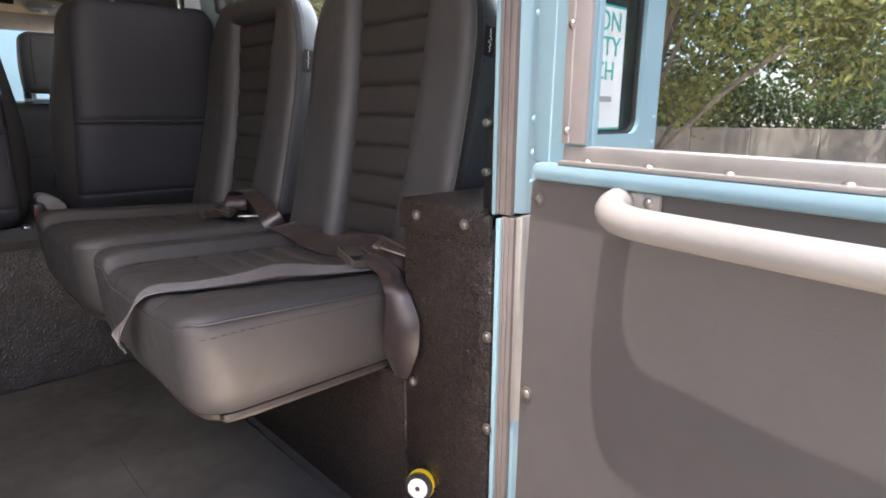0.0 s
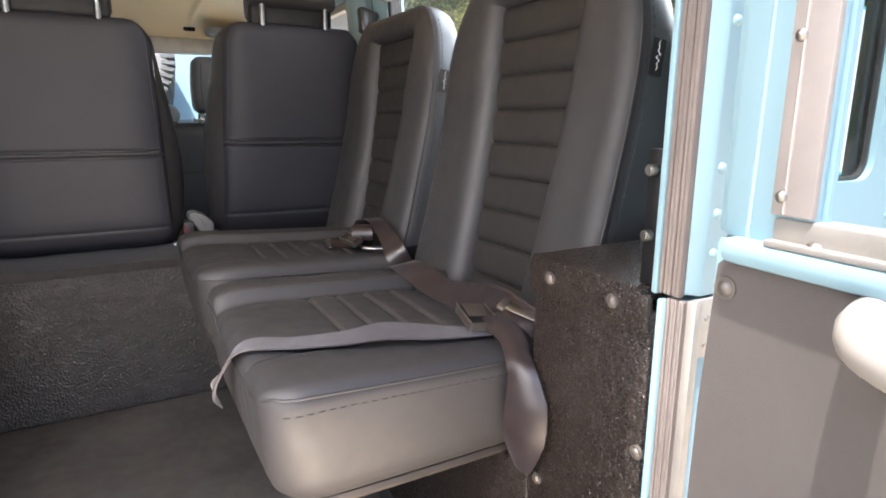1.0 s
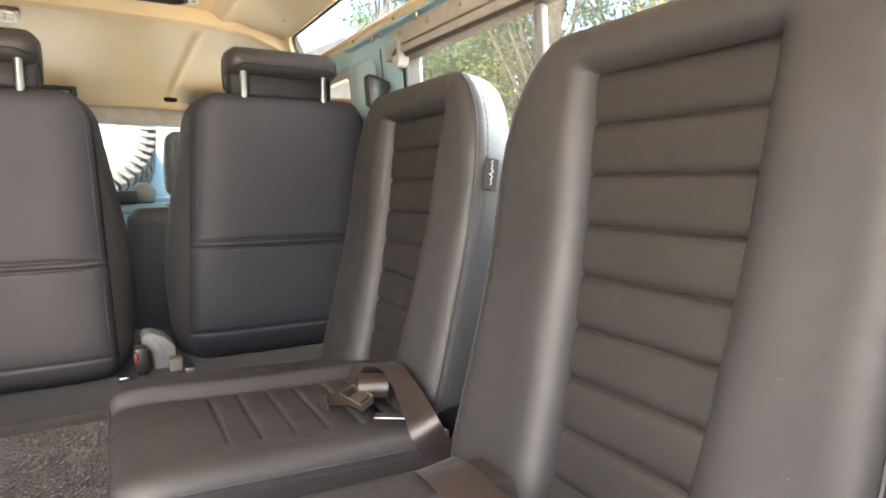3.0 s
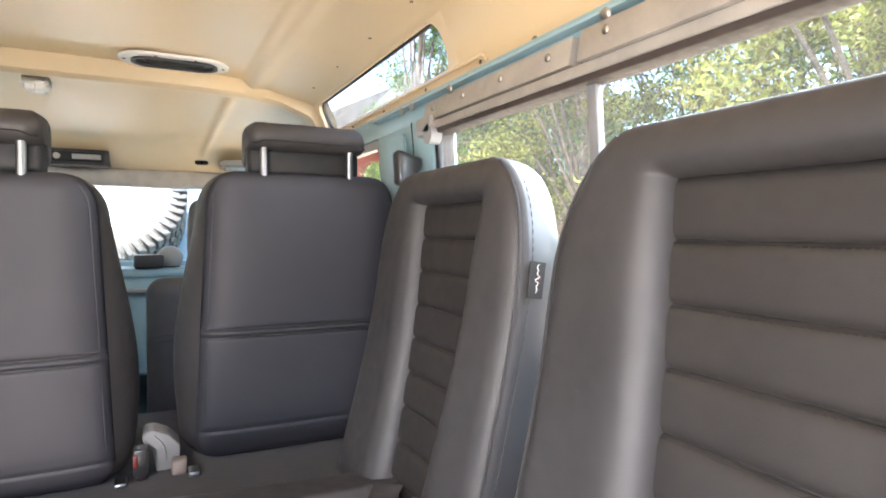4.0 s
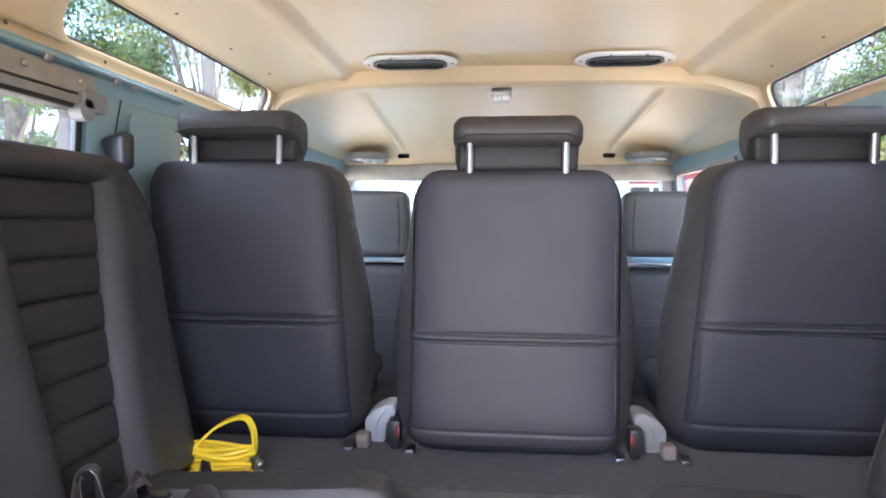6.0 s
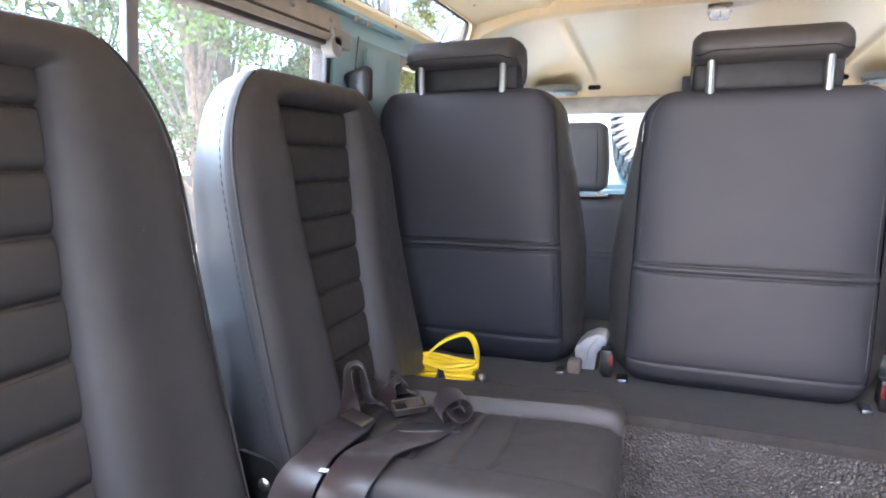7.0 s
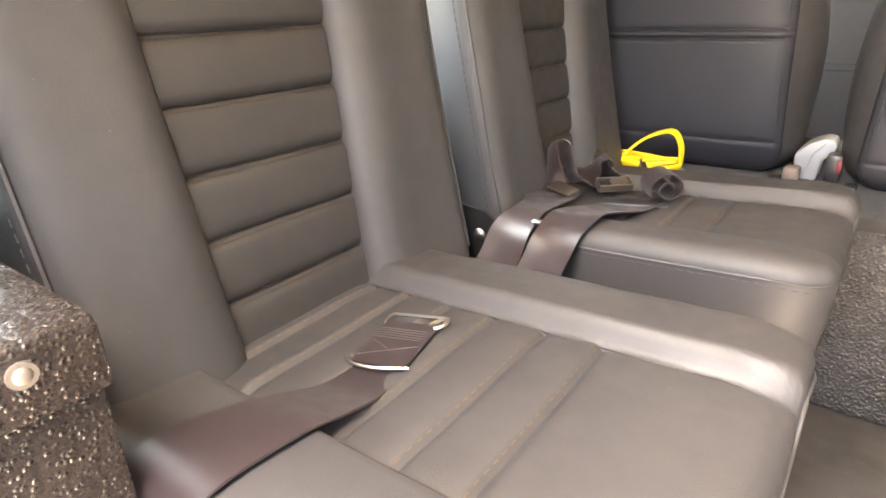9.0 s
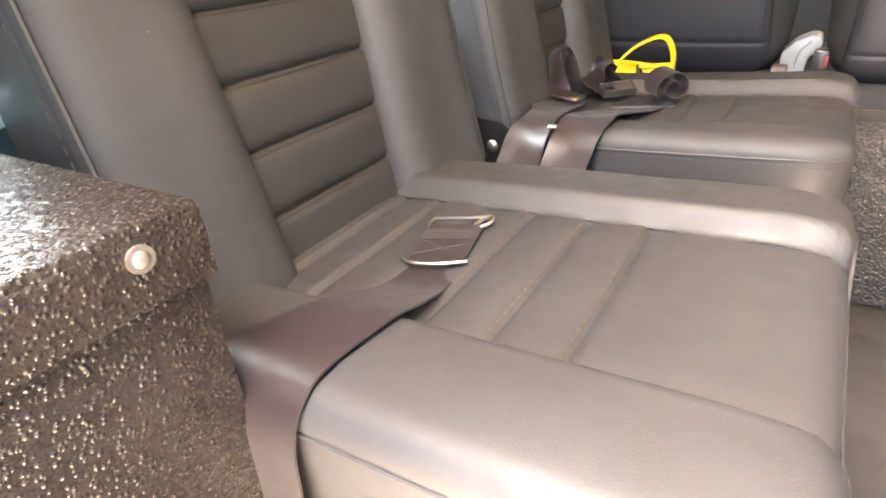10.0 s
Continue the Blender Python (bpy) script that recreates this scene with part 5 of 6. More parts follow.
# belt guides on the pillars, with a strap down to the middle seats
for s in (1, -1):
    guide = thing("belt_guide", "black seat belt guide on the blue pillar", "seat belt", "pillar belts", at=(s * 0.74, 1.70, 0.97))
    g2 = bx(-0.036, 0.030, -0.014, 0.014, -0.038, 0.030, 0.012, 3)
    for v in g2.verts:
        if v.co.z < 0:
            v.co.x *= 0.62
    bmesh.ops.transform(g2, matrix=Matrix.Translation((s * 0.722, 1.69, 0.975)) @ Euler((0, s * 0.2, s * radians(15))).to_matrix().to_4x4(), verts=g2.verts)
    part("guide", g2, BLACKPLASTIC, guide)
    part("cord", rod((s * 0.743, 1.705, 1.0), (s * 0.752, 1.74, 1.075), 0.0014, 6), BLACKPLASTIC, guide)
    part("strap", ribbon([(s * 0.735, 1.70, 0.962), (s * 0.742, 1.705, 0.88), (s * 0.75, 1.71, 0.75), (s * 0.755, 1.715, 0.60)], [(0.35, 1, 0)] * 4, 0.046), BELT, guide)
    part("retractor", bx(s * 0.735 - 0.012, s * 0.735 + 0.02, 1.69, 1.74, 0.80, 0.84, 0.004), BLACKPLASTIC, guide)


# ---- belts and loose things ----
def belt_path(name, parent, pts, sides, width=0.047, material=None, n=48, cup=0.0):
    return part(name, ribbon(pts, sides, width, 0.0018, n, None, 5, cup), material or BELT, parent)


def strip(name, parent, pairs, n=56, cup=0.0, material=None):
    """A strap given by the two ends of its width at each step."""
    mids = [(Vector(a) + Vector(b)) / 2 for a, b in pairs]
    return part(name, ribbon(mids, [Vector(b) - Vector(a) for a, b in pairs], [(Vector(b) - Vector(a)).length for a, b in pairs], 0.0018, n, None, 7, cup), material or BELT, parent)


def plate(parent, name, at, size, rot, material, bevel=0.002):
    bm = bx(-size[0] / 2, size[0] / 2, -size[1] / 2, size[1] / 2, -size[2] / 2, size[2] / 2, bevel)
    bmesh.ops.transform(bm, matrix=pose(*at, *rot), verts=bm.verts)
    return part(name, bm, material, parent)


def loop_frame(parent, name, at, w, h, r, rot, material):
    """A wire loop, as on a belt tongue."""
    m = pose(*at, *rot)
    pts = [m @ Vector((u, v, 0)) for u, v in rrect(w, h, min(w, h) * 0.25, 3)]
    return part(name, tube(pts + [pts[0]], r, 60, 6), material, parent)


def clasp(parent, at, rot, w=0.042, h=0.026):
    """A pressed steel lift-lever buckle: open frame, dark throat, lever."""
    m = pose(*at, *rot)
    lay = lambda u, v, z: m @ Vector((u, v, z - 0.005))
    b = part("buckle", ring(rrect(w, h, 0.004, 3), rrect(w - 0.006, h - 0.006, 0.002, 3), 0.011, lay), DARKSTEEL, parent, "steel lift-lever buckle")
    plate(b, "throat", m @ Vector((0, 0, -0.001)), (w - 0.006, h - 0.006, 0.006), rot, BLACKMETAL, 0.001)
    plate(b, "lever", m @ Vector((w * 0.14, 0, 0.006)), (w * 0.5, h * 0.74, 0.002), (rot[0], rot[1] - 6, rot[2]), DARKSTEEL, 0.0008)
    # thin bars of brighter steel along both long edges
    for k in (-1, 1):
        plate(b, "bright_edge", m @ Vector((0, k * (h / 2 - 0.001), 0.0065)), (w * 0.94, 0.0022, 0.0018), rot, STEEL, 0.0004)
    return b


lap = thing("lap_belt", "brown black lap belt with a grey strap hanging off the cushion", "seat belt", "bench lap belts", at=(0.47, 0.75, 0.45))
belt_path("loose_strap", lap, [(0.488, 0.703, 0.452), (0.449, 0.716, 0.453), (0.40, 0.725, 0.459), (0.35, 0.740, 0.464), (0.307, 0.753, 0.459), (0.25, 0.778, 0.454), (0.205, 0.803, 0.452), (0.186, 0.815, 0.440), (0.176, 0.835, 0.412), (0.168, 0.858, 0.380), (0.170, 0.872, 0.362)],
          [(0.1, 1, 0.3), (0.2, 1, 0.1), (0.25, 1, 0.2), (0.3, 1, 0.25), (0.3, 1, 0.1), (0.25, 1, 0.0), (0.2, 1, 0), (0.2, 1, -0.2), (0.3, 1, -0.3), (0.1, 1, -0.3), (0.0, 1, -0.3)], [0.012, 0.03, 0.036, 0.036, 0.036, 0.036, 0.036, 0.036, 0.036, 0.036, 0.036], BELTGREY)
strip("strap", lap, [((0.52, 1.105, 0.37), (0.565, 1.105, 0.37)), ((0.497, 1.085, 0.435), (0.548, 1.080, 0.445)), ((0.487, 1.035, 0.461), (0.535, 1.02, 0.470)), ((0.490, 0.975, 0.456), (0.540, 0.965, 0.464)), ((0.499, 0.915, 0.442), (0.548, 0.925, 0.458)),
                     ((0.506, 0.850, 0.440), (0.549, 0.862, 0.468)), ((0.512, 0.795, 0.446), (0.540, 0.785, 0.482)), ((0.506, 0.745, 0.462), (0.534, 0.728, 0.486)), ((0.514, 0.700, 0.462), (0.540, 0.688, 0.474)), ((0.522, 0.672, 0.448), (0.545, 0.668, 0.452))], 80)
part("strap_edge", tube([(0.541, 0.80, 0.4805), (0.536, 0.745, 0.487), (0.532, 0.715, 0.483), (0.540, 0.688, 0.476)], 0.0016, 20, 6), BELTSTITCH, lap)
strip("strap", lap, [((0.470, 0.728, 0.464), (0.508, 0.722, 0.470)), ((0.473, 0.700, 0.463), (0.510, 0.690, 0.465)), ((0.474, 0.674, 0.456), (0.505, 0.660, 0.456)), ((0.467, 0.652, 0.446), (0.494, 0.640, 0.447)), ((0.462, 0.640, 0.430), (0.4805, 0.612, 0.432)),
                     ((0.455, 0.636, 0.397), (0.478, 0.587, 0.394)), ((0.4535, 0.636, 0.372), (0.477, 0.585, 0.370)), ((0.454, 0.637, 0.348), (0.478, 0.590, 0.348)), ((0.464, 0.639, 0.320), (0.480, 0.606, 0.316)), ((0.474, 0.642, 0.302), (0.482, 0.620, 0.294))], 72, -0.005)
clasp(lap, (0.477, 0.730, 0.464), (6, -10, 80), 0.056, 0.042)
plate(lap, "tongue", (0.519, 0.688, 0.475), (0.058, 0.013, 0.0026), (14, 14, -58), CHROME, 0.001)
plate(lap, "tongue_bar", (0.505, 0.711, 0.483), (0.010, 0.026, 0.004), (14, 14, -58), CHROME, 0.001)

lap = thing("lap_belt", "brown lap belt with a steel tongue lying across the cushion", "seat belt", "bench lap belts", at=(-0.47, 0.78, 0.44))
strip("strap", lap, [((-0.520, 0.650, 0.31), (-0.455, 0.650, 0.31)), ((-0.524, 0.652, 0.39), (-0.453, 0.653, 0.39)), ((-0.528, 0.655, 0.430), (-0.451, 0.656, 0.432)), ((-0.529, 0.668, 0.451), (-0.450, 0.669, 0.454)), ((-0.526, 0.692, 0.460), (-0.449, 0.695, 0.463)), ((-0.513, 0.738, 0.458), (-0.445, 0.752, 0.462)),
                     ((-0.506, 0.775, 0.450), (-0.446, 0.790, 0.451)), ((-0.503, 0.815, 0.437), (-0.452, 0.826, 0.440)), ((-0.508, 0.855, 0.434), (-0.460, 0.868, 0.437)), ((-0.524, 0.905, 0.433), (-0.474, 0.922, 0.436))], 70)
strip("folded_end", lap, [((-0.507, 0.848, 0.4395), (-0.458, 0.861, 0.4425)), ((-0.514, 0.880, 0.4400), (-0.465, 0.893, 0.4430)), ((-0.526, 0.918, 0.4385), (-0.476, 0.936, 0.4415))], 14)
st = bmesh.new()
for k in range(5):
    rod((-0.5175 - 0.001 * k, 0.888 + k * 0.0038, 0.4416), (-0.470 - 0.001 * k, 0.901 + k * 0.0038, 0.4446), 0.0004, 4, st)
for a, b in (((-0.507, 0.858), (-0.468, 0.892)), ((-0.462, 0.872), (-0.514, 0.882))):
    rod((*a, 0.4418), (*b, 0.4444), 0.0004, 4, st)
part("stitching", st, BELTSTITCH, lap)
part("tongue_edge", tube([(-0.512, 0.850, 0.440), (-0.496, 0.844, 0.443), (-0.474, 0.850, 0.444), (-0.454, 0.863, 0.444)], 0.0014, 14, 6), STEEL, lap)
loop_frame(lap, "tongue", (-0.503, 0.933, 0.4395), 0.058, 0.020, 0.0014, (0, -4, 17), STEEL)
part("hook", tube([(-0.484, 0.930, 0.442), (-0.479, 0.941, 0.4445), (-0.472, 0.943, 0.446), (-0.470, 0.934, 0.4445), (-0.476, 0.926, 0.443)], 0.0019, 20, 6), STEEL, lap)

lap = thing("lap_belt", "brown lap belts with a rolled end on the cushion", "seat belt", "bench lap belts", at=(-0.48, 1.2, 0.44))
strip("strap", lap, [((-0.600, 1.125, 0.35), (-0.535, 1.125, 0.35)), ((-0.582, 1.160, 0.402), (-0.521, 1.160, 0.408)), ((-0.578, 1.188, 0.438), (-0.521, 1.190, 0.440)), ((-0.570, 1.222, 0.453), (-0.524, 1.232, 0.453)), ((-0.582, 1.285, 0.448), (-0.524, 1.280, 0.451)), ((-0.598, 1.330, 0.446), (-0.526, 1.312, 0.446)), ((-0.612, 1.365, 0.446), (-0.532, 1.336, 0.444))], 60, -0.003)
strip("strap", lap, [((-0.530, 1.125, 0.35), (-0.465, 1.125, 0.36)), ((-0.519, 1.162, 0.407), (-0.460, 1.165, 0.416)), ((-0.512, 1.186, 0.442), (-0.456, 1.198, 0.447)), ((-0.513, 1.222, 0.456), (-0.452, 1.242, 0.457)), ((-0.516, 1.265, 0.450), (-0.450, 1.284, 0.451)), ((-0.498, 1.340, 0.438), (-0.429, 1.352, 0.439)), ((-0.478, 1.399, 0.437), (-0.416, 1.410, 0.438))], 60, -0.003)
roll = [(-0.425 + 0.80 * (0.007 + 0.0011 * k) * math.cos(k * 0.55), 1.412 + 0.60 * (0.007 + 0.0011 * k) * math.cos(k * 0.55), 0.464 + (0.007 + 0.0011 * k) * math.sin(k * 0.55) * 0.92) for k in range(19)]
belt_path("rolled_end", lap, roll, [(0.6, -0.8, 0)] * 19, 0.047, None, 110)
crumple = [(-0.575, 1.345, 0.445), (-0.590, 1.375, 0.470), (-0.600, 1.400, 0.505), (-0.575, 1.405, 0.510), (-0.560, 1.400, 0.470), (-0.548, 1.412, 0.452), (-0.535, 1.425, 0.480), (-0.522, 1.430, 0.490), (-0.530, 1.450, 0.455), (-0.545, 1.50, 0.445), (-0.530, 1.55, 0.437), (-0.50, 1.58, 0.432)]
belt_path("crumpled_strap", lap, crumple, [(1, 0.3, 0.2), (0.7, -0.5, 0.2), (0.6, -0.8, 0), (0.6, -0.8, 0.3), (0.8, -0.6, -0.2), (1, -0.3, 0.2), (0.6, -0.8, 0), (0.5, -0.8, 0.3), (1, 0.2, 0.3), (1, 0.3, 0), (1, 0.5, 0), (0.6, 1, 0)], 0.05, None, 84, 0.004)
clasp(lap, (-0.500, 1.414, 0.452), (18, 0, 42), 0.054, 0.024)
plate(lap, "tongue", (-0.552, 1.344, 0.456), (0.045, 0.024, 0.004), (10, 5, -18), CHROME, 0.001)
plate(lap, "keeper", (-0.517, 1.206, 0.452), (0.020, 0.007, 0.003), (25, 0, 8), CHROME, 0.001)
plate(lap, "pad", (-0.455, 1.385, 0.438), (0.09, 0.03, 0.006), (0, 0, 20), BLACKPLASTIC, 0.002)

lap = thing("lap_belt", "brown lap belt looped over a steel buckle", "seat belt", "bench lap belts", at=(0.53, 1.2, 0.44))
strip("strap", lap, [((0.565, 1.115, 0.35), (0.605, 1.115, 0.35)), ((0.557, 1.148, 0.402), (0.597, 1.146, 0.412)), ((0.538, 1.170, 0.446), (0.572, 1.150, 0.466)), ((0.545, 1.208, 0.466), (0.574, 1.198, 0.486)), ((0.550, 1.250, 0.484), (0.577, 1.242, 0.497)), ((0.548, 1.285, 0.500), (0.580, 1.282, 0.503)), ((0.535, 1.318, 0.498), (0.575, 1.318, 0.498)), ((0.525, 1.330, 0.470), (0.568, 1.330, 0.470)), ((0.522, 1.310, 0.452), (0.565, 1.308, 0.452))], 70)
roll = [(0.541 + 0.45 * (0.006 + 0.0009 * k) * math.cos(k * 0.55), 1.298 + 0.9 * (0.006 + 0.0009 * k) * math.cos(k * 0.55), 0.472 + (0.006 + 0.0009 * k) * math.sin(k * 0.55)) for k in range(19)]
belt_path("rolled_end", lap, roll, [(0.9, -0.45, 0)] * 19, 0.044, None, 100)
belt_path("end_strap", lap, [(0.545, 1.33, 0.452), (0.560, 1.38, 0.450), (0.575, 1.43, 0.452), (0.60, 1.47, 0.452)], [(1, -0.3, 0), (1, -0.4, 0.2), (1, -0.4, 0.2), (1, -0.4, 0)])
belt_path("tail_strap", lap, [(0.525, 1.30, 0.450), (0.500, 1.33, 0.448), (0.480, 1.342, 0.447), (0.468, 1.334, 0.449), (0.475, 1.320, 0.452)], [(0.3, 1, 0.4), (0.3, 1, 0.5), (0.2, 1, 0.6), (-0.3, 1, 0.6), (-0.5, 1, 0.4)], 0.02)
clasp(lap, (0.510, 1.290, 0.462), (20, 8, -70), 0.05, 0.026)
plate(lap, "tongue", (0.529, 1.211, 0.458), (0.045, 0.018, 0.003), (0, 0, -33), CHROME, 0.001)

# yellow tow strap on the step
strap = thing("tow_strap", "coiled bright yellow strap with a steel hook", "strap", at=(-0.545, 1.70, 0.374))
for k in range(10):
    a0 = 0.9 * k
    pts = []
    for j in range(13):
        a = 2 * math.pi * j / 12 + a0
        pts.append((-0.545 + (0.056 + 0.005 * math.sin(k * 2.1)) * math.cos(a) + 0.004 * math.sin(3 * a + k), 1.700 + (0.020 + 0.004 * math.cos(k * 1.7)) * math.sin(a), 0.3785 + 0.0056 * k + 0.0035 * math.sin(2 * a + k)))
    part("loop", tube(pts, 0.0042, 48, 6), YELLOW, strap)
arch = [(-0.604, 1.70, 0.398), (-0.588, 1.702, 0.430), (-0.556, 1.708, 0.462), (-0.520, 1.714, 0.479), (-0.499, 1.716, 0.476), (-0.486, 1.714, 0.452), (-0.484, 1.710, 0.420), (-0.489, 1.706, 0.398)]
part("arch", ribbon(arch, [(0.15, 1, 0.2)] * 8, 0.013, 0.005, 40), YELLOW, strap)
hook = rod((-0.482, 1.704, 0.375), (-0.482, 1.704, 0.412), 0.009, 10)
rod((-0.496, 1.696, 0.381), (-0.464, 1.700, 0.383), 0.006, 8, hook)
dome((-0.470, 1.70, 0.398), (1, 0, 0), 0.010, hook, 0.8)
part("hook", hook, CHROME, strap)

# pale hinge covers and buckles between the middle seats
for s, tint in ((1, "pale grey"), (-1, "bluish white")):
    cover = thing("hinge_cover", tint + " plastic seat hinge cover on the step", "hinge cover", "seat hinge covers", at=(s * 0.29, 1.90, 0.374))
    prof_ = [(0.268, 0.374), (0.305, 0.374), (0.322, 0.403), (0.323, 0.436), (0.296, 0.466), (0.264, 0.481), (0.244, 0.478), (0.237, 0.462), (0.244, 0.442), (0.263, 0.425)]
    part("shell", prism([(s * (0.285 + (x - 0.285) * 0.8), 0.374 + (z - 0.374) * 0.78) for x, z in prof_], 1.888, 1.95, 0.005), COVER if s > 0 else PALECOVER, cover)
    part("crease", tube([(s * 0.268, 1.8875, 0.447), (s * 0.285, 1.887, 0.425), (s * 0.290, 1.8875, 0.395)], 0.0022, 10, 5), COVER if s > 0 else PALECOVER, cover)
    part("block", bx(s * 0.312 - 0.014, s * 0.312 + 0.014, 1.85, 1.882, 0.374, 0.404, 0.006, 3), SEAL, cover)
    buckle = thing("belt_buckle", "black seat belt buckle with a red button", "belt buckle", "middle row buckles", at=(s * 0.245, 1.86, 0.374))
    part("stalk", bx(s * 0.245 - 0.008, s * 0.245 + 0.008, 1.855, 1.875, 0.374, 0.40, 0.003), BELT, buckle)
    part("body", bx(s * 0.245 - 0.013, s * 0.245 + 0.013, 1.845, 1.88, 0.385, 0.437, 0.005), BLACKPLASTIC, buckle)
    part("button", bx(s * 0.236 - 0.004, s * 0.236 + 0.004, 1.8425, 1.848, 0.405, 0.428, 0.001), RED, buckle)
    for xf in (0.212, 0.338):
        foot = thing("seat_foot", "chrome seat foot clamp on the step", "clamp", "seat foot clamps", at=(s * xf, 1.84, 0.374))
        part("clamp", bx(s * xf - 0.010, s * xf + 0.010, 1.83, 1.87, 0.374, 0.384, 0.003), CHROME, foot)

gadget = thing("socket_plug", "round black socket with a white and yellow face on the locker", "socket", at=(0.489, 0.588, 0.14))
ax = Vector((-0.85, -0.5, 0.15)).normalized()
c0 = Vector((0.489, 0.588, 0.14))
part("body", rod(c0, c0 + ax * 0.026, 0.021, 20, cap=0.003), BLACKPLASTIC, gadget)
part("face", rod(c0 + ax * 0.026, c0 + ax * 0.0275, 0.015, 20), WHITE, gadget)
part("mark", rod(c0 + ax * 0.0276, c0 + ax * 0.0284, 0.004, 8), BLACKPLASTIC, gadget)
band = rod(c0 + ax * 0.008, c0 + ax * 0.018, 0.0218, 20)
for f in [f for f in band.faces if f.calc_center_median().z < c0.z]:
    band.faces.remove(f)
part("label_band", band, YELLOW, gadget)


# ---- outside ----
ground = bmesh.new()
bmesh.ops.create_grid(ground, x_segments=1, y_segments=1, size=400)
for v in ground.verts:
    v.co.z = -0.78
solid("ground", ground, GROUND, "pale concrete and gravel drive", "ground", kind="structure", smooth=0)

# bonnet, propped open, with the spare wheel on it
TH = radians(56)
HY, HZ = 3.72, 0.50
BU, BN = Vector((0, math.cos(TH), math.sin(TH))), Vector((0, -math.sin(TH), math.cos(TH)))


def hood(u, v, w):
    return Vector((u, HY, HZ)) + BU * v + BN * w


bonnet = thing("bonnet", "pale blue bonnet propped open in front of the windscreen", "bonnet", at=(0, HY, HZ))
bonnet_bm = bx(-0.72, 0.72, 0.0, 1.15, -0.03, 0.0, 0.02, 3)
for v in bonnet_bm.verts:
    v.co = hood(*v.co)
part("panel", bonnet_bm, BLUE, bonnet)
prop = rod(hood(-0.6, 0.9, -0.02), (-0.6, 4.3, 0.1), 0.006)
part("prop_rod", prop, BLACKMETAL, bonnet)
spare = thing("spare_wheel", "chunky spare tyre on a white wheel, lying on the bonnet", "spare wheel", at=hood(0, 0.5, 0.0))
R, TW = 0.425, 0.25


def lathe(profile, seg, put):
    bm = bmesh.new()
    rings = [[bm.verts.new(put(r * math.cos(2 * math.pi * k / seg), r * math.sin(2 * math.pi * k / seg), w)) for k in range(seg)] for r, w in profile]
    for a, b in zip(rings, rings[1:]):
        for k in range(seg):
            bm.faces.new((a[k], a[(k + 1) % seg], b[(k + 1) % seg], b[k]))
    return bm


disc = lambda u, v, w: hood(u, 0.5 + v, w)
# tyre wall in a paler grey than the tread lugs
part("tyre", lathe([(0.21, 0.02), (0.25, 0.0), (0.33, 0.0), (0.385, 0.012), (R - 0.014, 0.035), (R - 0.012, TW - 0.035), (0.385, TW - 0.012), (0.33, TW), (0.25, TW), (0.21, TW - 0.02)], 64, disc), PALETYRE, spare, "pale grey off-road tyre")
lug = bmesh.new()
for k in range(56):
    a = 2 * math.pi * k / 56
    for w0, w1, off in ((0.008, 0.055, 0.0), (0.062, 0.12, 0.03), (0.13, 0.188, -0.02), (0.195, TW - 0.008, 0.01)):
        b2 = bx(R - 0.022, R + 0.004, -0.017, 0.017, w0, w1, 0.003, 1)
        for v in b2.verts:
            x, y, w = v.co
            ang = a + off
            v.co = disc(x * math.cos(ang) - y * math.sin(ang), x * math.sin(ang) + y * math.cos(ang), w)
        add(lug, b2)
    b2 = bx(0.355, R - 0.002, -0.012, 0.012, TW - 0.022, TW - 0.004, 0.003, 1)
    for v in b2.verts:
        x, y, w = v.co
        v.co = disc(x * math.cos(a) - y * math.sin(a), x * math.sin(a) + y * math.cos(a), w)
    add(lug, b2)
tagged(part("tread", lug, TYRE, spare), kind="stuff")
part("rim", lathe([(0.262, TW - 0.001), (0.255, TW + 0.004), (0.235, TW + 0.002), (0.228, TW - 0.002), (0.215, TW - 0.012), (0.205, TW - 0.05), (0.19, TW - 0.09), (0.12, TW - 0.075), (0.07, TW - 0.06), (0.06, TW - 0.06), (0.0, TW - 0.06)], 48, disc), WHITE, spare, "white painted steel rim")

# fence and wall
for s, nm in ((1, "right"), (-1, "left")):
    x0 = 6.25 if s > 0 else 8.55
    lawn = bmesh.new()
    vv = [lawn.verts.new((s * x, y, -0.774)) for x, y in ((x0, -60), (x0 + 60, -60), (x0 + 60, 60), (x0, 60))]
    lawn.faces.new(vv)
    solid("lawn_" + nm, lawn, LAWN, "rough green grass beyond the fence", "grass", kind="structure", smooth=0)
fence = thing("fence", "weathered grey board fence beside the drive", "fence", kind="structure")
for s, x0 in ((1, 6.2), (-1, 8.5)):
    for k in range(60):
        y = -14 + k * 0.6
        b2 = bx(s * x0 - 0.02, s * x0 + 0.02, y + 0.004, y + 0.596, -0.78, 0.53 + 0.012 * math.sin(k * 7.1), 0.006, 1)
        part("board", b2, FENCE, fence)
    for k in range(13):
        y = -14 + k * 3
        part("post", bx(s * x0 - s * 0.10 - 0.045, s * x0 - s * 0.10 + 0.045, y - 0.045, y + 0.045, -0.78, 0.58, 0.008, 1), FENCE, fence)

rnd = random.Random(7)


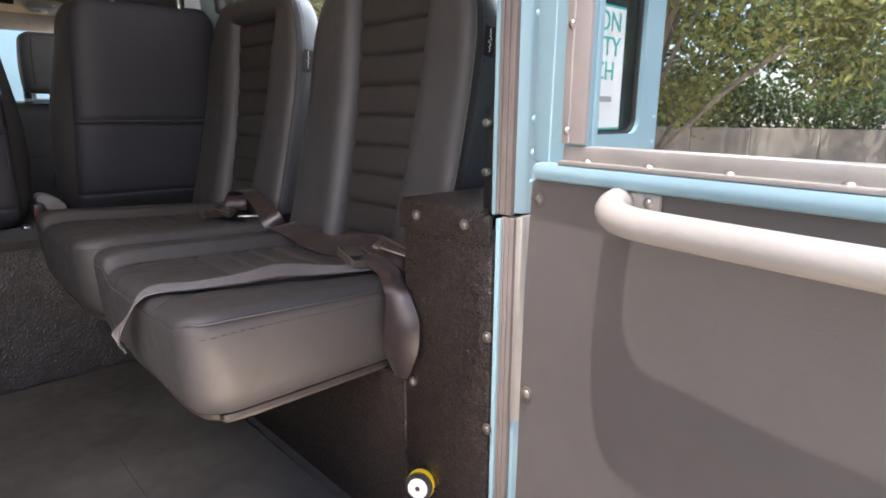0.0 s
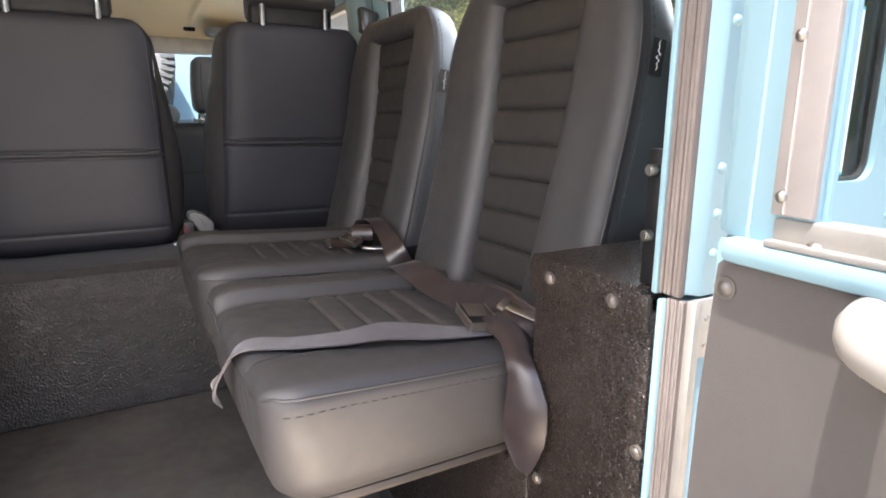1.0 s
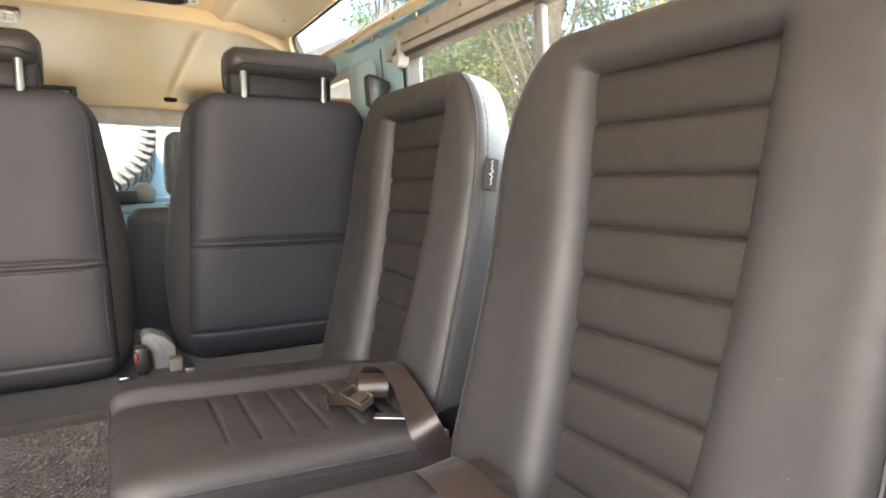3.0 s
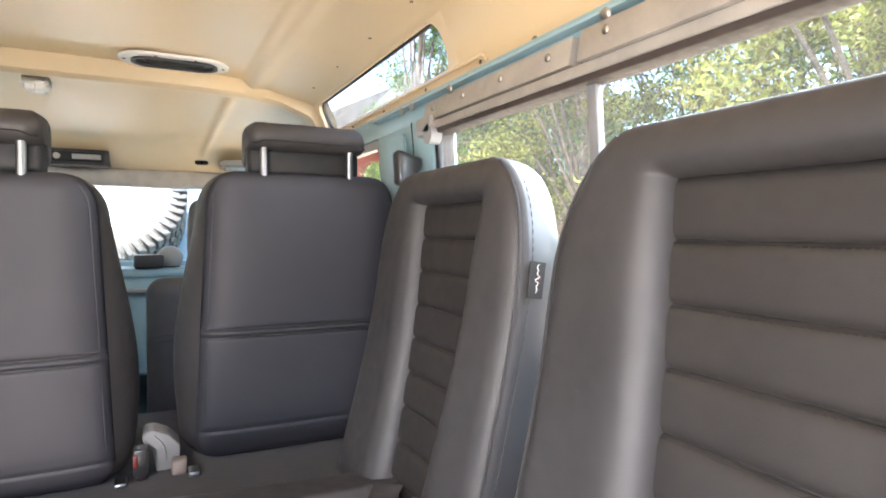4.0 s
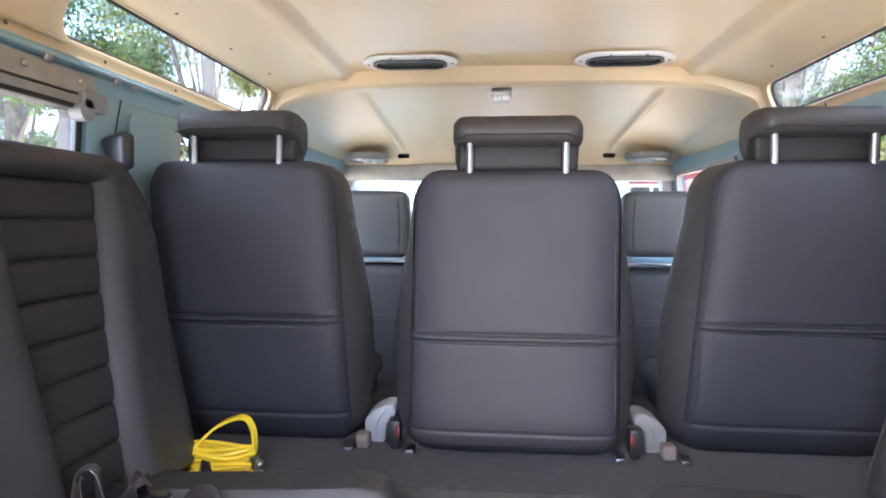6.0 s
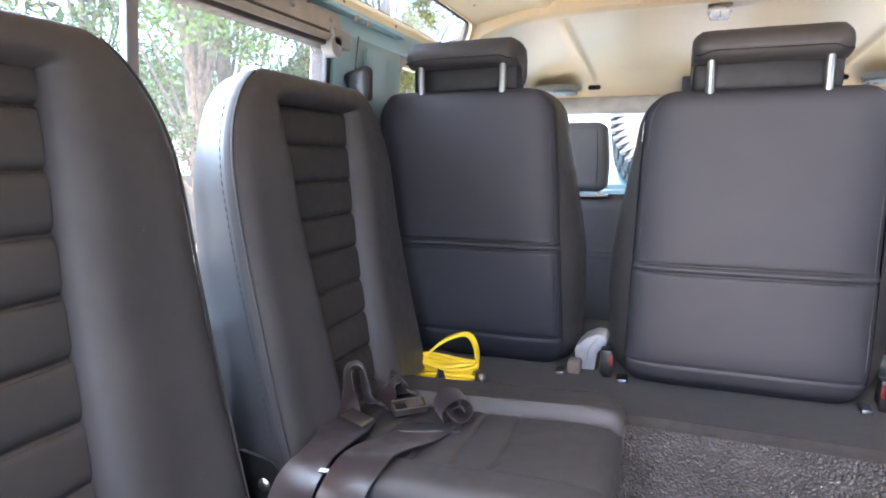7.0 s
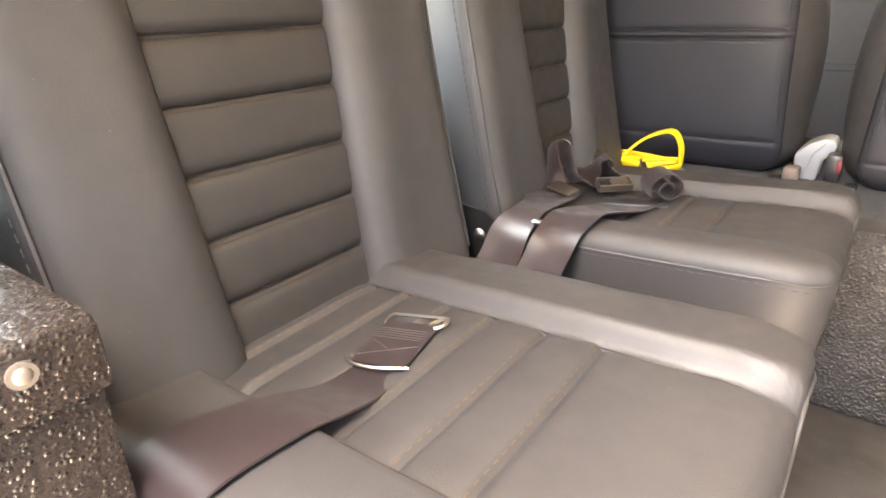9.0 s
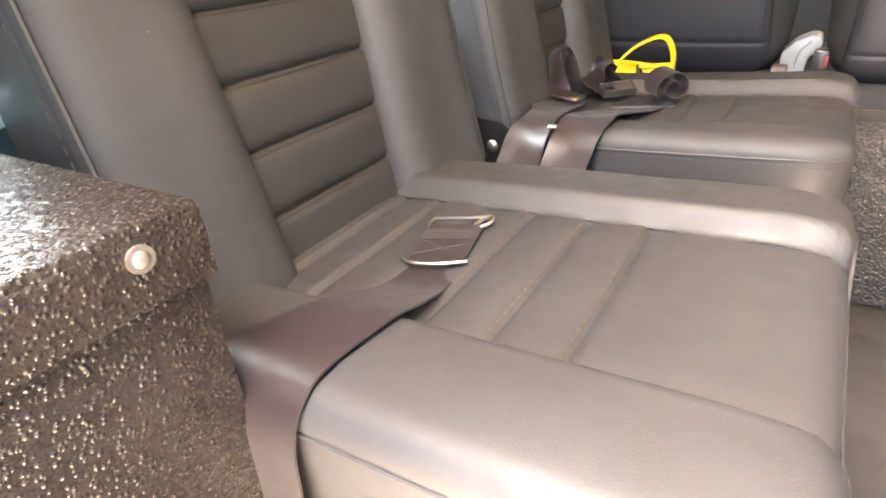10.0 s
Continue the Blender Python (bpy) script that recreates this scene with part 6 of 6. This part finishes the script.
def leaves(bm, centre, size, count, leaf):
    c = Vector(centre)
    for _ in range(count):
        while True:
            q = Vector((rnd.uniform(-1, 1), rnd.uniform(-1, 1), rnd.uniform(-1, 1)))
            if q.length <= 1:
                break
        q = q * (0.55 + 0.45 * rnd.random())
        p = c + Vector((q.x * size[0], q.y * size[1], q.z * size[2]))
        n = Vector((rnd.gauss(0, 1), rnd.gauss(0, 1), rnd.gauss(0, 1) + 0.5)).normalized()
        t = n.orthogonal().normalized()
        t.rotate(Matrix.Rotation(rnd.uniform(0, 6.28), 3, n))
        b = n.cross(t)
        L, Wd = leaf * rnd.uniform(0.7, 1.4), leaf * rnd.uniform(0.35, 0.6)
        v = [bm.verts.new(p - t * L), bm.verts.new(p + b * Wd - t * L * 0.1 + n * L * 0.12), bm.verts.new(p + t * L), bm.verts.new(p - b * Wd - t * L * 0.1 + n * L * 0.12)]
        bm.faces.new(v)


def tree(x, y, h, r, material, clumps=40, per=620, leaf=0.038, label="leafy tree with a rough grey trunk", lowest=0.25):
    base = Vector((x, y, -0.78))
    t = thing("tree", label, "tree", "trees along the drive", at=base)
    top = base + Vector((rnd.uniform(-0.4, 0.4), rnd.uniform(-0.4, 0.4), h * 0.75))
    midp = base.lerp(top, 0.5) + Vector((rnd.uniform(-0.25, 0.25), rnd.uniform(-0.25, 0.25), 0))
    trunk = tube([base - Vector((0, 0, 0.1)), base.lerp(midp, 0.5), midp, top], [0.17, 0.14, 0.11, 0.04], 16, 10)
    crown = bmesh.new()
    for k in range(clumps):
        f = rnd.uniform(lowest, 1.05)
        a = rnd.uniform(0, 6.28)
        rr = r * math.sqrt(rnd.random()) * (1.1 - 0.5 * f)
        c = base + Vector((rr * math.cos(a), rr * math.sin(a), h * f))
        if k % 2 == 0:
            st = base.lerp(midp, min(1.0, max(0.35, f)))
            tube([st, st.lerp(c, 0.5) + Vector((0, 0, 0.15)), c], [0.035, 0.022, 0.01], 6, 5, trunk)
        sz = rnd.uniform(0.35, 0.75) * r * 0.5
        leaves(crown, c, (sz, sz, sz * 0.7), per, leaf)
    part("trunk", trunk, BARK, t)
    tagged(part("crown", crown, material, t, smooth=0), kind="stuff")


for x, y, h, r, m in ((7.6, -4.5, 6.5, 2.4, LEAF), (7.4, -1.2, 5.5, 2.2, LEAFY), (8.4, 1.0, 6.5, 2.5, LEAF), (7.2, 4.4, 6.0, 2.2, LEAFY), (8.0, 7.4, 6.8, 2.5, LEAF), (6.9, 10.5, 6.0, 2.2, LEAFY),
                      (-9.6, -2.0, 6.0, 2.3, LEAF), (-9.8, 2.0, 7.5, 2.6, LEAF), (-9.4, 5.2, 6.0, 2.3, LEAFY), (-10.0, 8.8, 7.0, 2.6, LEAF), (-8.0, 13.0, 6.5, 2.4, LEAF), (4.9, 2.7, 5.4, 1.8, LEAFY), (6.0, 8.2, 8.0, 2.6, LEAF), (8.6, 12.5, 8.5, 2.8, LEAF), (-7.0, 9.0, 8.0, 2.6, LEAF), (-4.5, 9.6, 7.0, 2.0, LEAFY), (-5.6, 6.6, 7.5, 2.0, LEAF), (4.6, 9.8, 7.0, 2.0, LEAF), (5.4, 6.4, 7.5, 1.9, LEAFY)):
    tree(x, y, h, r, m)
hedge = bmesh.new()
for k in range(200):
    s = 1 if k % 4 else -1
    c = (s * rnd.uniform(6.5, 9.5) + (2.0 if s < 0 else 0) * s, -9 + k * 0.12, rnd.uniform(0.3, 3.0))
    leaves(hedge, c, (0.8, 0.8, 0.7), 560, 0.038)
for k in range(150):
    c = (6.9 + rnd.uniform(-0.2, 0.5), -9 + k * 0.16, rnd.uniform(0.3, 0.9))
    leaves(hedge, c, (0.5, 0.5, 0.5), 360, 0.032)
solid("hedge", hedge, LEAF, "dense mixed green shrubs behind the fence", "hedge", kind="stuff", smooth=0)
back_ = bmesh.new()
for k in range(64):
    a = k * 0.098
    c = (13.5 * math.sin(a) , 2 + 15 * math.cos(a), rnd.uniform(1.0, 5.5))
    if c[1] > 11 or abs(c[0]) < 5:
        continue
    leaves(back_, c, (1.7, 1.7, 2.2), 330, 0.17)
solid("far_woods", back_, LEAF, "far dense green trees", "woods", kind="stuff", smooth=0)

house = thing("house", "red boarded house with white framed windows", "house", kind="structure", at=(7.0, 22, -0.78))
part("wall", bx(3.2, 12.0, 18.0, 24.0, -0.78, 3.4), REDWALL, house)
part("roof", prism([(2.8, 3.3), (12.4, 3.3), (7.6, 5.6)], 17.6, 24.4), FENCE, house)
for xx in (4.4, 7.0, 9.6):
    w = part("window", bx(xx - 0.65, xx + 0.65, 17.95, 18.02, 0.4, 1.9), WHITE, house)
    for dx in (-0.31, 0.31):
        part("pane", bx(xx + dx - 0.26, xx + dx + 0.26, 17.93, 17.96, 0.5, 1.8), TINT, w)
garage = thing("garage", "pale rendered garage with a white door", "garage", kind="structure", at=(-3.5, 20, -0.78))
part("wall", bx(-8.0, 3.0, 16.0, 22.0, -0.78, 3.2), PALEWALL, garage)
part("door", bx(-4.5, -0.5, 15.95, 16.02, -0.78, 1.6), WHITE, garage)
part("roof", prism([(-8.4, 3.1), (3.4, 3.1), (-2.5, 4.8)], 15.6, 22.4), FENCE, garage)
